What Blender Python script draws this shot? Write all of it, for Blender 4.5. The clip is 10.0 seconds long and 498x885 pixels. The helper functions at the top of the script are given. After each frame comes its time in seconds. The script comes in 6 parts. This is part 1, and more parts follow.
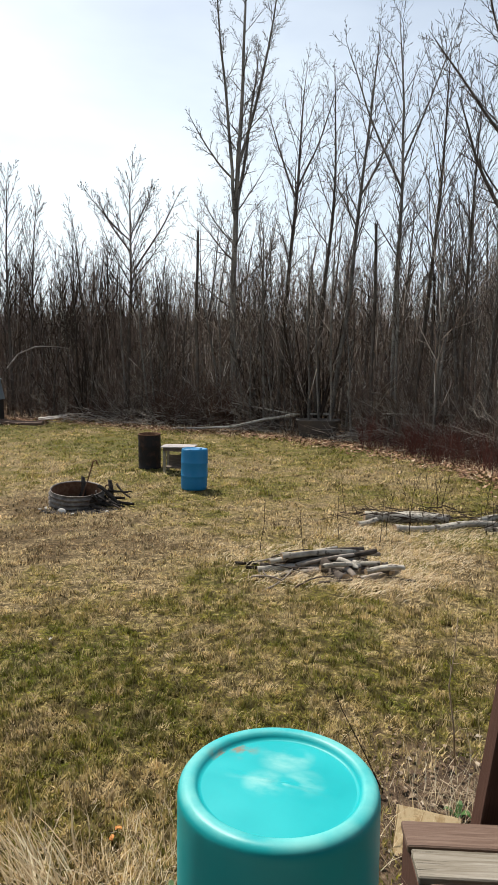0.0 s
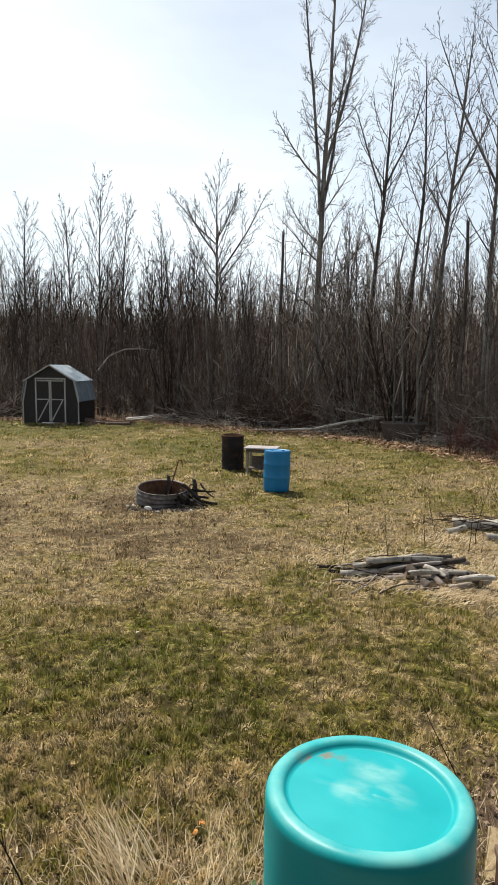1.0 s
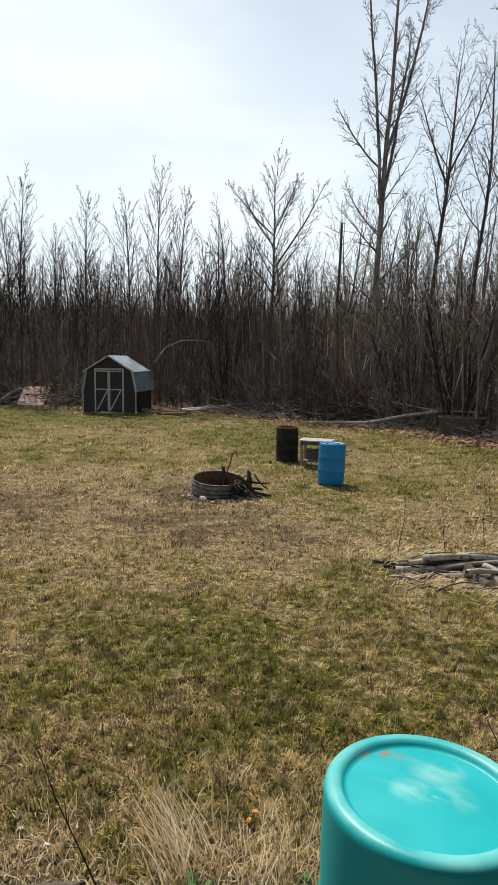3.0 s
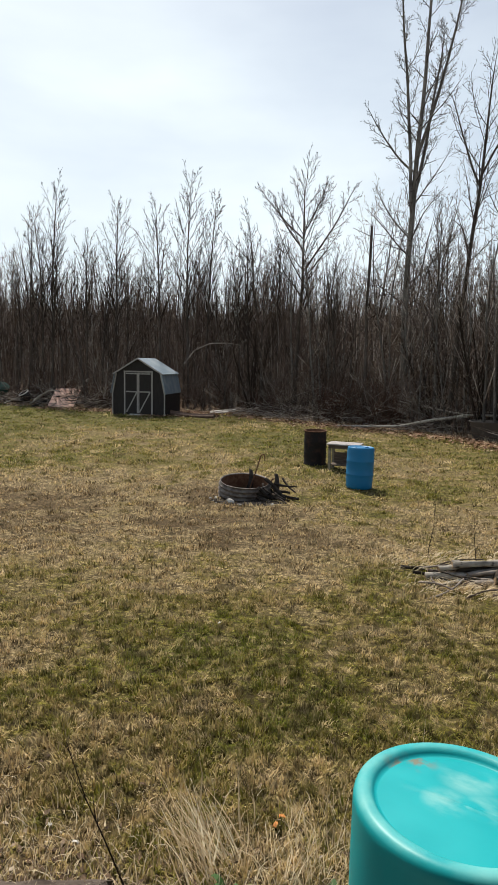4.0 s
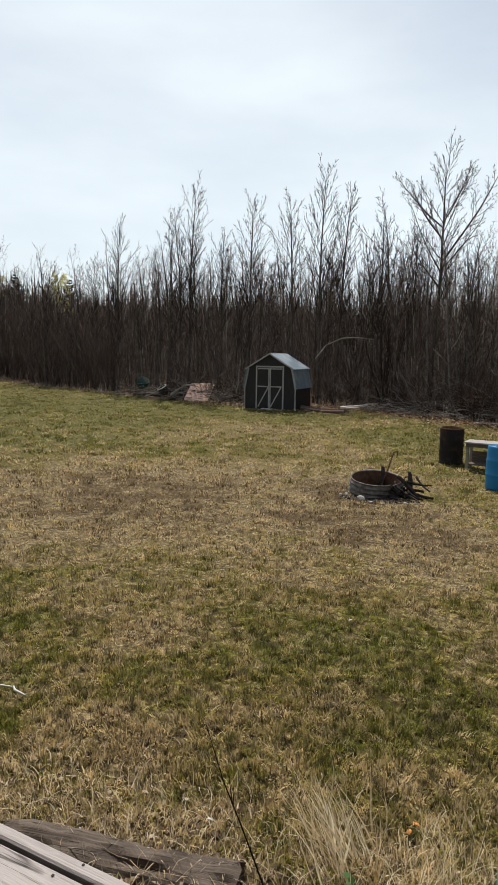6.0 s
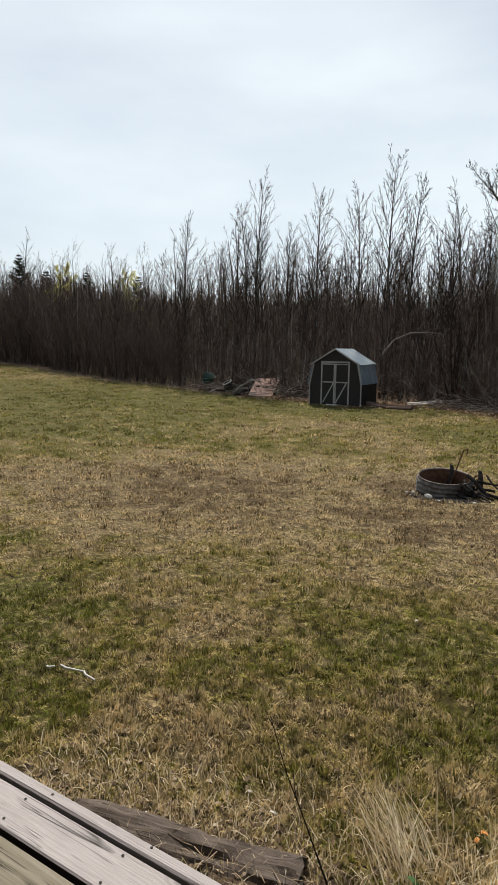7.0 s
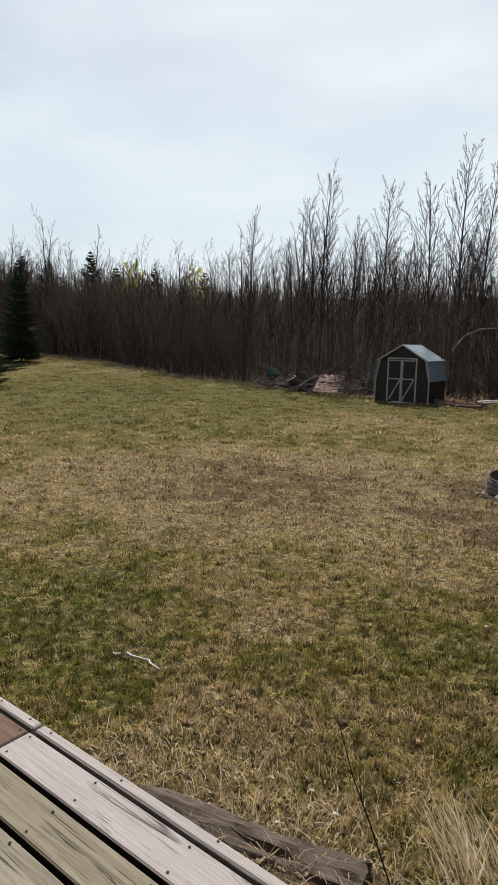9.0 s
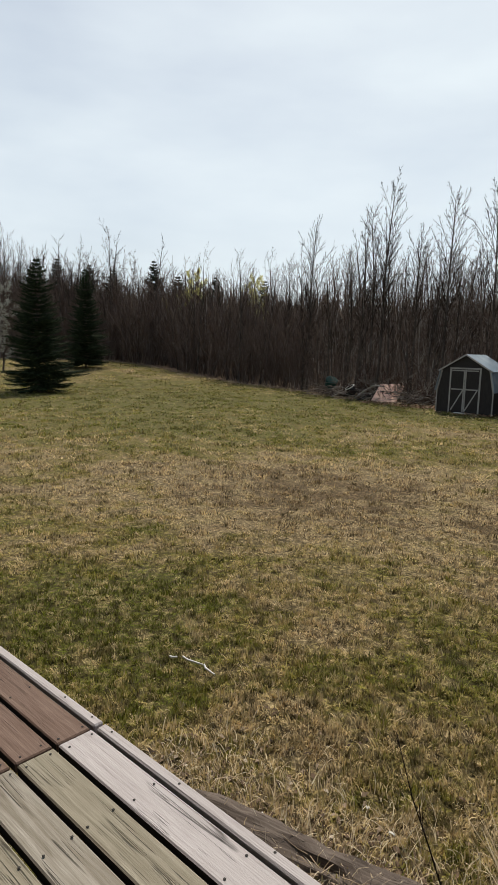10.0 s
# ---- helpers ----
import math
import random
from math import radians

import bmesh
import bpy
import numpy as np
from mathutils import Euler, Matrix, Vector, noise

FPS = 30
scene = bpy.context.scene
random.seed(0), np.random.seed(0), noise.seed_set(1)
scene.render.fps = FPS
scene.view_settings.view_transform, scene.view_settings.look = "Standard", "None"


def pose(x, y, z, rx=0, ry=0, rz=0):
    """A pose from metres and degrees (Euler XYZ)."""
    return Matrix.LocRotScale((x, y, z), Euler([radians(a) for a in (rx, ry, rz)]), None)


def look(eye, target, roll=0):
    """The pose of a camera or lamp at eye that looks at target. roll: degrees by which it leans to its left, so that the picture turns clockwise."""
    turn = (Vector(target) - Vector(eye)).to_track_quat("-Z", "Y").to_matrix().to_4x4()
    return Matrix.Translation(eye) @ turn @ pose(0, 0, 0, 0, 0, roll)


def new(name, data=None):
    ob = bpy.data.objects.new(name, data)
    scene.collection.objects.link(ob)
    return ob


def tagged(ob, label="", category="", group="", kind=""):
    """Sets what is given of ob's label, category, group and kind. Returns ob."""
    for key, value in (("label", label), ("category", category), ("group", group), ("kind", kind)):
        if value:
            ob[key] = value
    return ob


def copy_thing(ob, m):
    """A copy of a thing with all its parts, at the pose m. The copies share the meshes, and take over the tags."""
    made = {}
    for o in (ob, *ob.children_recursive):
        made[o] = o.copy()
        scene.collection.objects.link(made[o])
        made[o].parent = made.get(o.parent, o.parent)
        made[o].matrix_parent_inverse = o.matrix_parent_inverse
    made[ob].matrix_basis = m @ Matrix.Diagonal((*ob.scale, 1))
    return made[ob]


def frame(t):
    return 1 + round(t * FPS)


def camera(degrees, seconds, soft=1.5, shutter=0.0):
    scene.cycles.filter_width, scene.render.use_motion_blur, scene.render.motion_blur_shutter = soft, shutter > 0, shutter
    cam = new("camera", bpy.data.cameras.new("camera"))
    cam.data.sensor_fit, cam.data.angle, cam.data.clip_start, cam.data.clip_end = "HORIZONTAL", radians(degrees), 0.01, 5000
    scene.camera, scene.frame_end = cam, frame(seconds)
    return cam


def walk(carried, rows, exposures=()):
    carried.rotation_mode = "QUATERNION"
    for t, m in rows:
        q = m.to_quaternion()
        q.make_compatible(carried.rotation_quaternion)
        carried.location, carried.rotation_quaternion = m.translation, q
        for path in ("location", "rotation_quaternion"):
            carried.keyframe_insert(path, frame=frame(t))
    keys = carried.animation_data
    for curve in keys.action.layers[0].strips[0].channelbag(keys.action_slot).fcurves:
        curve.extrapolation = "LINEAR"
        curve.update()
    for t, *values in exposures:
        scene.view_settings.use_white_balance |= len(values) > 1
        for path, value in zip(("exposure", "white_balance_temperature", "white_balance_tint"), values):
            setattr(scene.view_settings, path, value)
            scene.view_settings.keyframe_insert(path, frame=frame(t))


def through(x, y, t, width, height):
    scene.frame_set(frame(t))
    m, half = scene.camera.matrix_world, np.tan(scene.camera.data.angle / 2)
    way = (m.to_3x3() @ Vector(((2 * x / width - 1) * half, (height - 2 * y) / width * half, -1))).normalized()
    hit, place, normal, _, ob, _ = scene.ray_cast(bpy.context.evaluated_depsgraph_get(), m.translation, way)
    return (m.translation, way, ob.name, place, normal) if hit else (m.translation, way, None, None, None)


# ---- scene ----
cam = camera(43.53, 10.0, soft=1.5)
EYE = 2.68
ROWS = [
    (0.0, 0.000, -0.000, 0.000, -0.00, -7.01, -0.63),
    (0.5, 0.002, -0.017, 0.018, 2.77, -7.36, -0.54),
    (1.0, -0.036, 0.011, -0.006, 7.51, -6.91, -0.63),
    (1.5, -0.053, -0.002, 0.007, 10.77, -7.65, -1.77),
    (2.0, -0.071, 0.002, 0.000, 11.21, -7.72, -1.60),
    (2.5, -0.064, 0.005, 0.002, 11.94, -7.77, -1.03),
    (4.0, -0.080, 0.005, -0.003, 15.04, -7.51, -1.14),
    (4.5, -0.094, 0.003, -0.001, 18.29, -7.32, -0.71),
    (5.0, -0.120, 0.012, -0.013, 21.75, -7.47, -1.07),
    (5.5, -0.127, 0.002, -0.010, 23.81, -7.96, -1.16),
    (6.0, -0.132, -0.005, -0.011, 26.86, -8.15, -0.81),
    (7.5, -0.165, -0.016, -0.013, 35.21, -8.98, -0.77),
    (8.0, -0.186, -0.010, -0.024, 37.13, -9.21, -0.75),
    (8.5, -0.191, -0.007, -0.025, 37.77, -9.15, -0.61),
    (9.0, -0.194, -0.009, -0.024, 38.56, -9.10, -0.91),
    (9.5, -0.194, -0.027, -0.014, 40.67, -8.63, -1.12),
    (10.0, -0.213, -0.030, -0.022, 43.86, -8.49, -1.42),
]
walk(cam, [(t, pose(x, y, EYE + z, 90 + pitch, roll, yaw)) for t, x, y, z, yaw, pitch, roll in ROWS],
     exposures=[(0.0, 0.32), (1.5, 0.25), (2.5, 0.18), (5.0, 0.01), (7.5, -0.08), (10.0, -0.13)])

# ---- sky and sun ----
SUN_AZ, SUN_EL = 37.0, 56.0          # degrees to the left of +y, and above the horizon
world = bpy.data.worlds.new("sky")
scene.world = world
world.use_nodes = True
wn, wl = world.node_tree.nodes, world.node_tree.links
wn.clear()
sky = wn.new("ShaderNodeTexSky")
sky.sky_type, sky.sun_disc = "NISHITA", False
sky.sun_elevation, sky.sun_rotation = radians(SUN_EL), radians(-SUN_AZ)
sky.altitude, sky.air_density, sky.dust_density, sky.ozone_density = 200, 1.0, 2.0, 1.5
wco = wn.new("ShaderNodeTexCoord")
wmap = wn.new("ShaderNodeMapping")
wmap.inputs["Scale"].default_value = (1.0, 1.0, 3.2)
wno = wn.new("ShaderNodeTexNoise")
wno.inputs["Scale"].default_value, wno.inputs["Detail"].default_value = 1.6, 5.0
wra = wn.new("ShaderNodeValToRGB")
wra.color_ramp.elements[0].position, wra.color_ramp.elements[1].position = 0.30, 0.72
wra.color_ramp.elements[0].color, wra.color_ramp.elements[1].color = (0.42, 0.42, 0.42, 1), (1.0, 1.0, 1.0, 1)
wmi = wn.new("ShaderNodeMixRGB")
wmi.inputs[2].default_value = (10.1, 11.1, 11.6, 1)      # thin high cloud
wbg = wn.new("ShaderNodeBackground")
wbg.inputs["Strength"].default_value = 0.093
wou = wn.new("ShaderNodeOutputWorld")
wl.new(wco.outputs["Generated"], wmap.inputs["Vector"])
wl.new(wmap.outputs["Vector"], wno.inputs["Vector"])
wl.new(wno.outputs["Fac"], wra.inputs["Fac"])
wse = wn.new("ShaderNodeSeparateXYZ")
wl.new(wco.outputs["Generated"], wse.inputs[0])
wup = wn.new("ShaderNodeMapRange")          # haze lies thickest near the horizon
wup.interpolation_type = "SMOOTHSTEP"
for key, v in (("From Min", 0.40), ("From Max", 0.80), ("To Min", 1.0), ("To Max", 0.12)):
    wup.inputs[key].default_value = v
wl.new(wse.outputs[2], wup.inputs["Value"])
wmu = wn.new("ShaderNodeMath")
wmu.operation = "MULTIPLY"
wl.new(wra.outputs["Color"], wmu.inputs[0])
wl.new(wup.outputs["Result"], wmu.inputs[1])
wax = wn.new("ShaderNodeMapRange")          # the cloud thins out away from the sun
for key, v in (("From Min", -0.35), ("From Max", 0.30), ("To Min", 1.0), ("To Max", 0.60)):
    wax.inputs[key].default_value = v
wl.new(wse.outputs[0], wax.inputs["Value"])
wmv = wn.new("ShaderNodeMath")
wmv.operation = "MULTIPLY"
wl.new(wmu.outputs["Value"], wmv.inputs[0])
wl.new(wax.outputs["Result"], wmv.inputs[1])
wl.new(wmv.outputs["Value"], wmi.inputs[0])
wl.new(sky.outputs["Color"], wmi.inputs[1])
wl.new(wmi.outputs["Color"], wbg.inputs["Color"])
wl.new(wbg.outputs["Background"], wou.inputs["Surface"])
sun = new("sun", bpy.data.lights.new("sun", "SUN"))
sun.data.energy, sun.data.angle, sun.data.color = 5.0, radians(0.6), (1.0, 0.925, 0.81)
SUN_WAY = Vector((-math.sin(radians(SUN_AZ)) * math.cos(radians(SUN_EL)), math.cos(radians(SUN_AZ)) * math.cos(radians(SUN_EL)), math.sin(radians(SUN_EL))))
sun.matrix_world = look(SUN_WAY * 60, (0, 0, 0))


# ---- materials ----
class Nodes:
    """A small wrapper round a material's node tree."""

    def __init__(self, name, rough=0.85, metal=0.0, spec=0.3):
        self.mat = bpy.data.materials.new(name)
        self.mat.use_nodes = True
        self.n, self.l = self.mat.node_tree.nodes, self.mat.node_tree.links
        self.bsdf = self.n["Principled BSDF"]
        self.bsdf.inputs["Roughness"].default_value = rough
        self.bsdf.inputs["Metallic"].default_value = metal
        self.bsdf.inputs["Specular IOR Level"].default_value = spec
        self.coord = self.n.new("ShaderNodeTexCoord").outputs["Object"]

    def place(self):
        return self.n.new("ShaderNodeNewGeometry").outputs["Position"]

    def stretch(self, vec, scale, turn=(0, 0, 0)):
        m = self.n.new("ShaderNodeMapping")
        m.inputs["Scale"].default_value = scale
        m.inputs["Rotation"].default_value = turn
        self.l.new(vec, m.inputs["Vector"])
        return m.outputs["Vector"]

    def noise(self, scale, detail=4.0, vec=None, rough=0.55, warp=0.0):
        t = self.n.new("ShaderNodeTexNoise")
        t.inputs["Scale"].default_value, t.inputs["Detail"].default_value = scale, detail
        t.inputs["Roughness"].default_value, t.inputs["Distortion"].default_value = rough, warp
        self.l.new(vec if vec is not None else self.coord, t.inputs["Vector"])
        return t.outputs["Fac"]

    def cells(self, scale, vec=None):
        t = self.n.new("ShaderNodeTexVoronoi")
        t.inputs["Scale"].default_value = scale
        self.l.new(vec if vec is not None else self.coord, t.inputs["Vector"])
        return t.outputs["Distance"]

    def spread(self, fac, lo, hi, a=0.0, b=1.0):
        t = self.n.new("ShaderNodeMapRange")
        for key, v in (("From Min", lo), ("From Max", hi), ("To Min", a), ("To Max", b)):
            t.inputs[key].default_value = v
        self.l.new(fac, t.inputs["Value"])
        return t.outputs["Result"]

    def ramp(self, fac, *stops):
        t = self.n.new("ShaderNodeValToRGB")
        el = t.color_ramp.elements
        while len(el) < len(stops):
            el.new(0.5)
        for e, (p, c) in zip(el, stops):
            e.position, e.color = p, (*c, 1)
        self.l.new(fac, t.inputs["Fac"])
        return t.outputs["Color"]

    def mix(self, fac, a, b, how="MIX"):
        t = self.n.new("ShaderNodeMixRGB")
        t.blend_type = how
        for slot, v in ((0, fac), (1, a), (2, b)):
            if isinstance(v, (int, float)):
                t.inputs[slot].default_value = v
            elif isinstance(v, tuple):
                t.inputs[slot].default_value = (*v, 1)
            else:
                self.l.new(v, t.inputs[slot])
        return t.outputs["Color"]

    def calc(self, how, a, b=0.0):
        t = self.n.new("ShaderNodeMath")
        t.operation = how
        for slot, v in ((0, a), (1, b)):
            if isinstance(v, (int, float)):
                t.inputs[slot].default_value = v
            else:
                self.l.new(v, t.inputs[slot])
        return t.outputs["Value"]

    def chance(self):
        return self.n.new("ShaderNodeObjectInfo").outputs["Random"]

    def island(self):
        return self.n.new("ShaderNodeNewGeometry").outputs["Random Per Island"]

    def field(self, name):
        a = self.n.new("ShaderNodeAttribute")
        a.attribute_name = name
        return a.outputs["Fac"]

    def away(self, centre, radius, vec=None):
        """0 at a place, 1 at the radius round it."""
        d = self.n.new("ShaderNodeVectorMath")
        d.operation = "DISTANCE"
        d.inputs[1].default_value = centre
        self.l.new(vec if vec is not None else self.coord, d.inputs[0])
        return self.calc("DIVIDE", d.outputs["Value"], radius)

    def split(self, vec):
        s = self.n.new("ShaderNodeSeparateXYZ")
        self.l.new(vec, s.inputs[0])
        return s.outputs

    def done(self, color, bump=None, strength=0.3, depth=0.01, rough=None, through=0.0):
        if isinstance(color, tuple):
            self.bsdf.inputs["Base Color"].default_value = (*color, 1)
        else:
            self.l.new(color, self.bsdf.inputs["Base Color"])
        if rough is not None:
            self.l.new(rough, self.bsdf.inputs["Roughness"])
        if bump is not None:
            b = self.n.new("ShaderNodeBump")
            b.inputs["Strength"].default_value, b.inputs["Distance"].default_value = strength, depth
            self.l.new(bump, b.inputs["Height"])
            self.l.new(b.outputs["Normal"], self.bsdf.inputs["Normal"])
        if through:
            t = self.n.new("ShaderNodeBsdfTranslucent")
            if isinstance(color, tuple):
                t.inputs["Color"].default_value = (*color, 1)
            else:
                self.l.new(color, t.inputs["Color"])
            x = self.n.new("ShaderNodeMixShader")
            x.inputs[0].default_value = through
            self.l.new(self.bsdf.outputs[0], x.inputs[1])
            self.l.new(t.outputs[0], x.inputs[2])
            self.l.new(x.outputs[0], self.n["Material Output"].inputs["Surface"])
        return self.mat


TURF_SPOTS = [  # x, y, reach, towards green (+) or straw and bare soil (-)
    (-1.7, 4.7, 1.0, 0.20), (-0.52, 6.98, 0.5, 0.30), (0.6, 4.8, 1.2, 0.06), (-1.0, 10.2, 1.3, 0.20), (-4.4, 20.4, 3.4, 0.36), (-4.6, 2.5, 1.9, 0.24), (-2.1, 4.4, 0.9, 0.10), (-19.0, 26.5, 6.0, 0.32), (-26.0, 20.0, 17.0, 0.30), (3.6, 19.4, 2.6, 0.20), (-11.0, 25.2, 4.5, 0.32), (1.6, 4.2, 0.9, 0.06),
    (0.9, 10.6, 2.6, -0.20), (2.9, 7.8, 2.2, -0.20), (3.2, 15.9, 2.6, -0.16), (-6.2, 18.4, 3.4, -0.18), (-1.1, 6.2, 1.0, -0.14), (-2.3, 2.72, 0.6, -0.18), (-3.05, 3.85, 0.7, -0.16), (-10.8, 18.6, 4.0, -0.16), (-2.2, 8.9, 2.8, -0.34), (-5.4, 9.9, 5.2, -0.30), (-9.8, 9.0, 6.5, -0.26), (-3.4, 11.8, 1.6, -0.25), (-2.7, 2.0, 1.2, -0.24), (-12.0, 13.5, 7.5, 0.13),
]


def turf_colour(m, fine, tuft=None):
    """Spring turf: straw and green in patches of about half a metre to several metres; fine: 0 to 1 within a patch."""
    p = m.place()
    big = m.spread(m.noise(0.34, 3.0, p, 0.6, 0.6), 0.3, 0.7, 0.12, 0.88)
    mid = m.spread(m.noise(1.7, 4.0, p, 0.65, 0.4), 0.3, 0.7, 0.18, 0.82)
    small = m.noise(11.0, 4.0, p, 0.7)
    green = m.calc("ADD", m.calc("MULTIPLY", big, 0.46), m.calc("ADD", m.calc("MULTIPLY", mid, 0.62), m.calc("MULTIPLY", small, 0.48)))
    green = m.calc("ADD", green, m.calc("MULTIPLY", m.calc("SUBTRACT", fine, 0.5), 0.22))
    if tuft is not None:
        green = m.calc("ADD", green, m.calc("MULTIPLY", tuft, -0.14))
    # greener, drier and worn places
    for px, py, reach, gain in TURF_SPOTS:
        green = m.calc("ADD", green, m.spread(m.away((px, py, 0.2), reach, p), 0.15, 1.0, gain, 0.0))
    turfed = m.spread(green, 0.32, 0.50, 0.3, 1.0)
    pale = m.calc("MULTIPLY", m.spread(m.noise(2.6, 5.0, p, 0.7), 0.53, 0.63, 0.0, 0.85), turfed)
    blotch = m.noise(12.0, 3.0, p, 0.62)
    col = m.ramp(green, (0.36, (0.270, 0.183, 0.100)), (0.56, (0.68, 0.525, 0.290)), (0.69, (0.525, 0.415, 0.175)), (0.80, (0.325, 0.290, 0.046)), (0.95, (0.170, 0.205, 0.016)))
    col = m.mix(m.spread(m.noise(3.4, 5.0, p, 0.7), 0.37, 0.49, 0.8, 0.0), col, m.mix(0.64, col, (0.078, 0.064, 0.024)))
    col = m.mix(pale, col, m.mix(0.72, col, (0.70, 0.545, 0.30)))
    col = m.mix(m.calc("MULTIPLY", m.spread(blotch, 0.53, 0.62, 0.0, 0.8), turfed), col, m.mix(0.64, col, (0.74, 0.565, 0.29)))
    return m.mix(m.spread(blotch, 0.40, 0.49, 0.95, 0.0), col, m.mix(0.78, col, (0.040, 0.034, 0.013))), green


def make_ground():
    m = Nodes("turf_and_litter", 0.95, 0, 0.1)
    p = m.place()
    fine = m.noise(60.0, 3.0, p, 0.7)
    turf, green = turf_colour(m, fine)
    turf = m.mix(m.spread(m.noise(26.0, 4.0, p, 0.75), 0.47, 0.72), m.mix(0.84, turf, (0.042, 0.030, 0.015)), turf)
    litter = m.ramp(m.noise(5.0, 6.0, p, 0.7), (0.3, (0.10, 0.070, 0.048)), (0.5, (0.20, 0.135, 0.088)), (0.7, (0.33, 0.25, 0.17)))
    soil = m.ramp(m.noise(14.0, 6.0, p, 0.7), (0.3, (0.055, 0.038, 0.026)), (0.6, (0.15, 0.105, 0.07)), (0.75, (0.30, 0.235, 0.15)))
    edge = m.spread(m.calc("ADD", m.field("wood"), m.spread(m.noise(0.9, 4.0, p), 0.2, 0.8, -0.35, 0.35)), 0.35, 0.75)
    bed = m.spread(m.calc("ADD", m.field("bed"), m.spread(m.noise(4.0, 4.0, p), 0.2, 0.8, -0.35, 0.35)), 0.35, 0.7)
    col = m.mix(bed, m.mix(edge, turf, litter), soil)
    return m.done(col, m.noise(45.0, 5.0, p, 0.75), 0.9, 0.03)


def make_grass(name, straw):
    m = Nodes(name, 0.8, 0, 0.08)
    i = m.island()
    if straw:
        col = m.ramp(i, (0.0, (0.42, 0.31, 0.18)), (0.35, (0.74, 0.60, 0.40)), (1.0, (0.90, 0.81, 0.62)))
    else:
        col, green = turf_colour(m, m.spread(i, 0.0, 1.0, -0.1, 1.1), m.field("tuft"))
        dead = m.calc("MULTIPLY", m.spread(i, 0.42, 0.85, 0.0, 0.9), m.calc("MULTIPLY", m.spread(green, 0.64, 0.86, 1.0, 0.22), m.spread(green, 0.36, 0.52, 0.3, 1.0)))
        col = m.mix(dead, col, m.mix(0.78, col, (0.86, 0.68, 0.40)))
        # darkest blades and tufts: dead thatch, plus shade between tufts put into the colour
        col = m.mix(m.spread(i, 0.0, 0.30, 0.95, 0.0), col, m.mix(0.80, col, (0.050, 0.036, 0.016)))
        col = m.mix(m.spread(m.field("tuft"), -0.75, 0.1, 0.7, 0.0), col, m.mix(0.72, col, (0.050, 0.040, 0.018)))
        col = m.mix(m.spread(m.field("tuft"), 0.35, 0.9, 0.0, 0.6), col, m.mix(0.7, col, (0.90, 0.73, 0.46)))
    return m.done(col, through=0.5 if straw else 0.36)


def make_bark(name, dark, pale, scale=7.0, per_island=False, spots=None):
    m = Nodes(name, 0.95, 0, 0.0)
    v = m.stretch(m.coord, (1, 1, 0.25))
    n = m.noise(scale, 6.0, v, 0.65)
    col = m.ramp(n, (0.32, dark), (0.66, pale))
    k = m.island() if per_island else m.chance()
    col = m.mix(m.spread(k, 0, 1, 0.0, 0.55), col, m.mix(0.7, col, dark))
    if spots:
        col = m.mix(m.spread(m.noise(11.0, 3.0, m.stretch(m.coord, (1, 1, 2.4))), 0.56, 0.64), col, spots)
    return m.done(col, n, 0.6, 0.012)


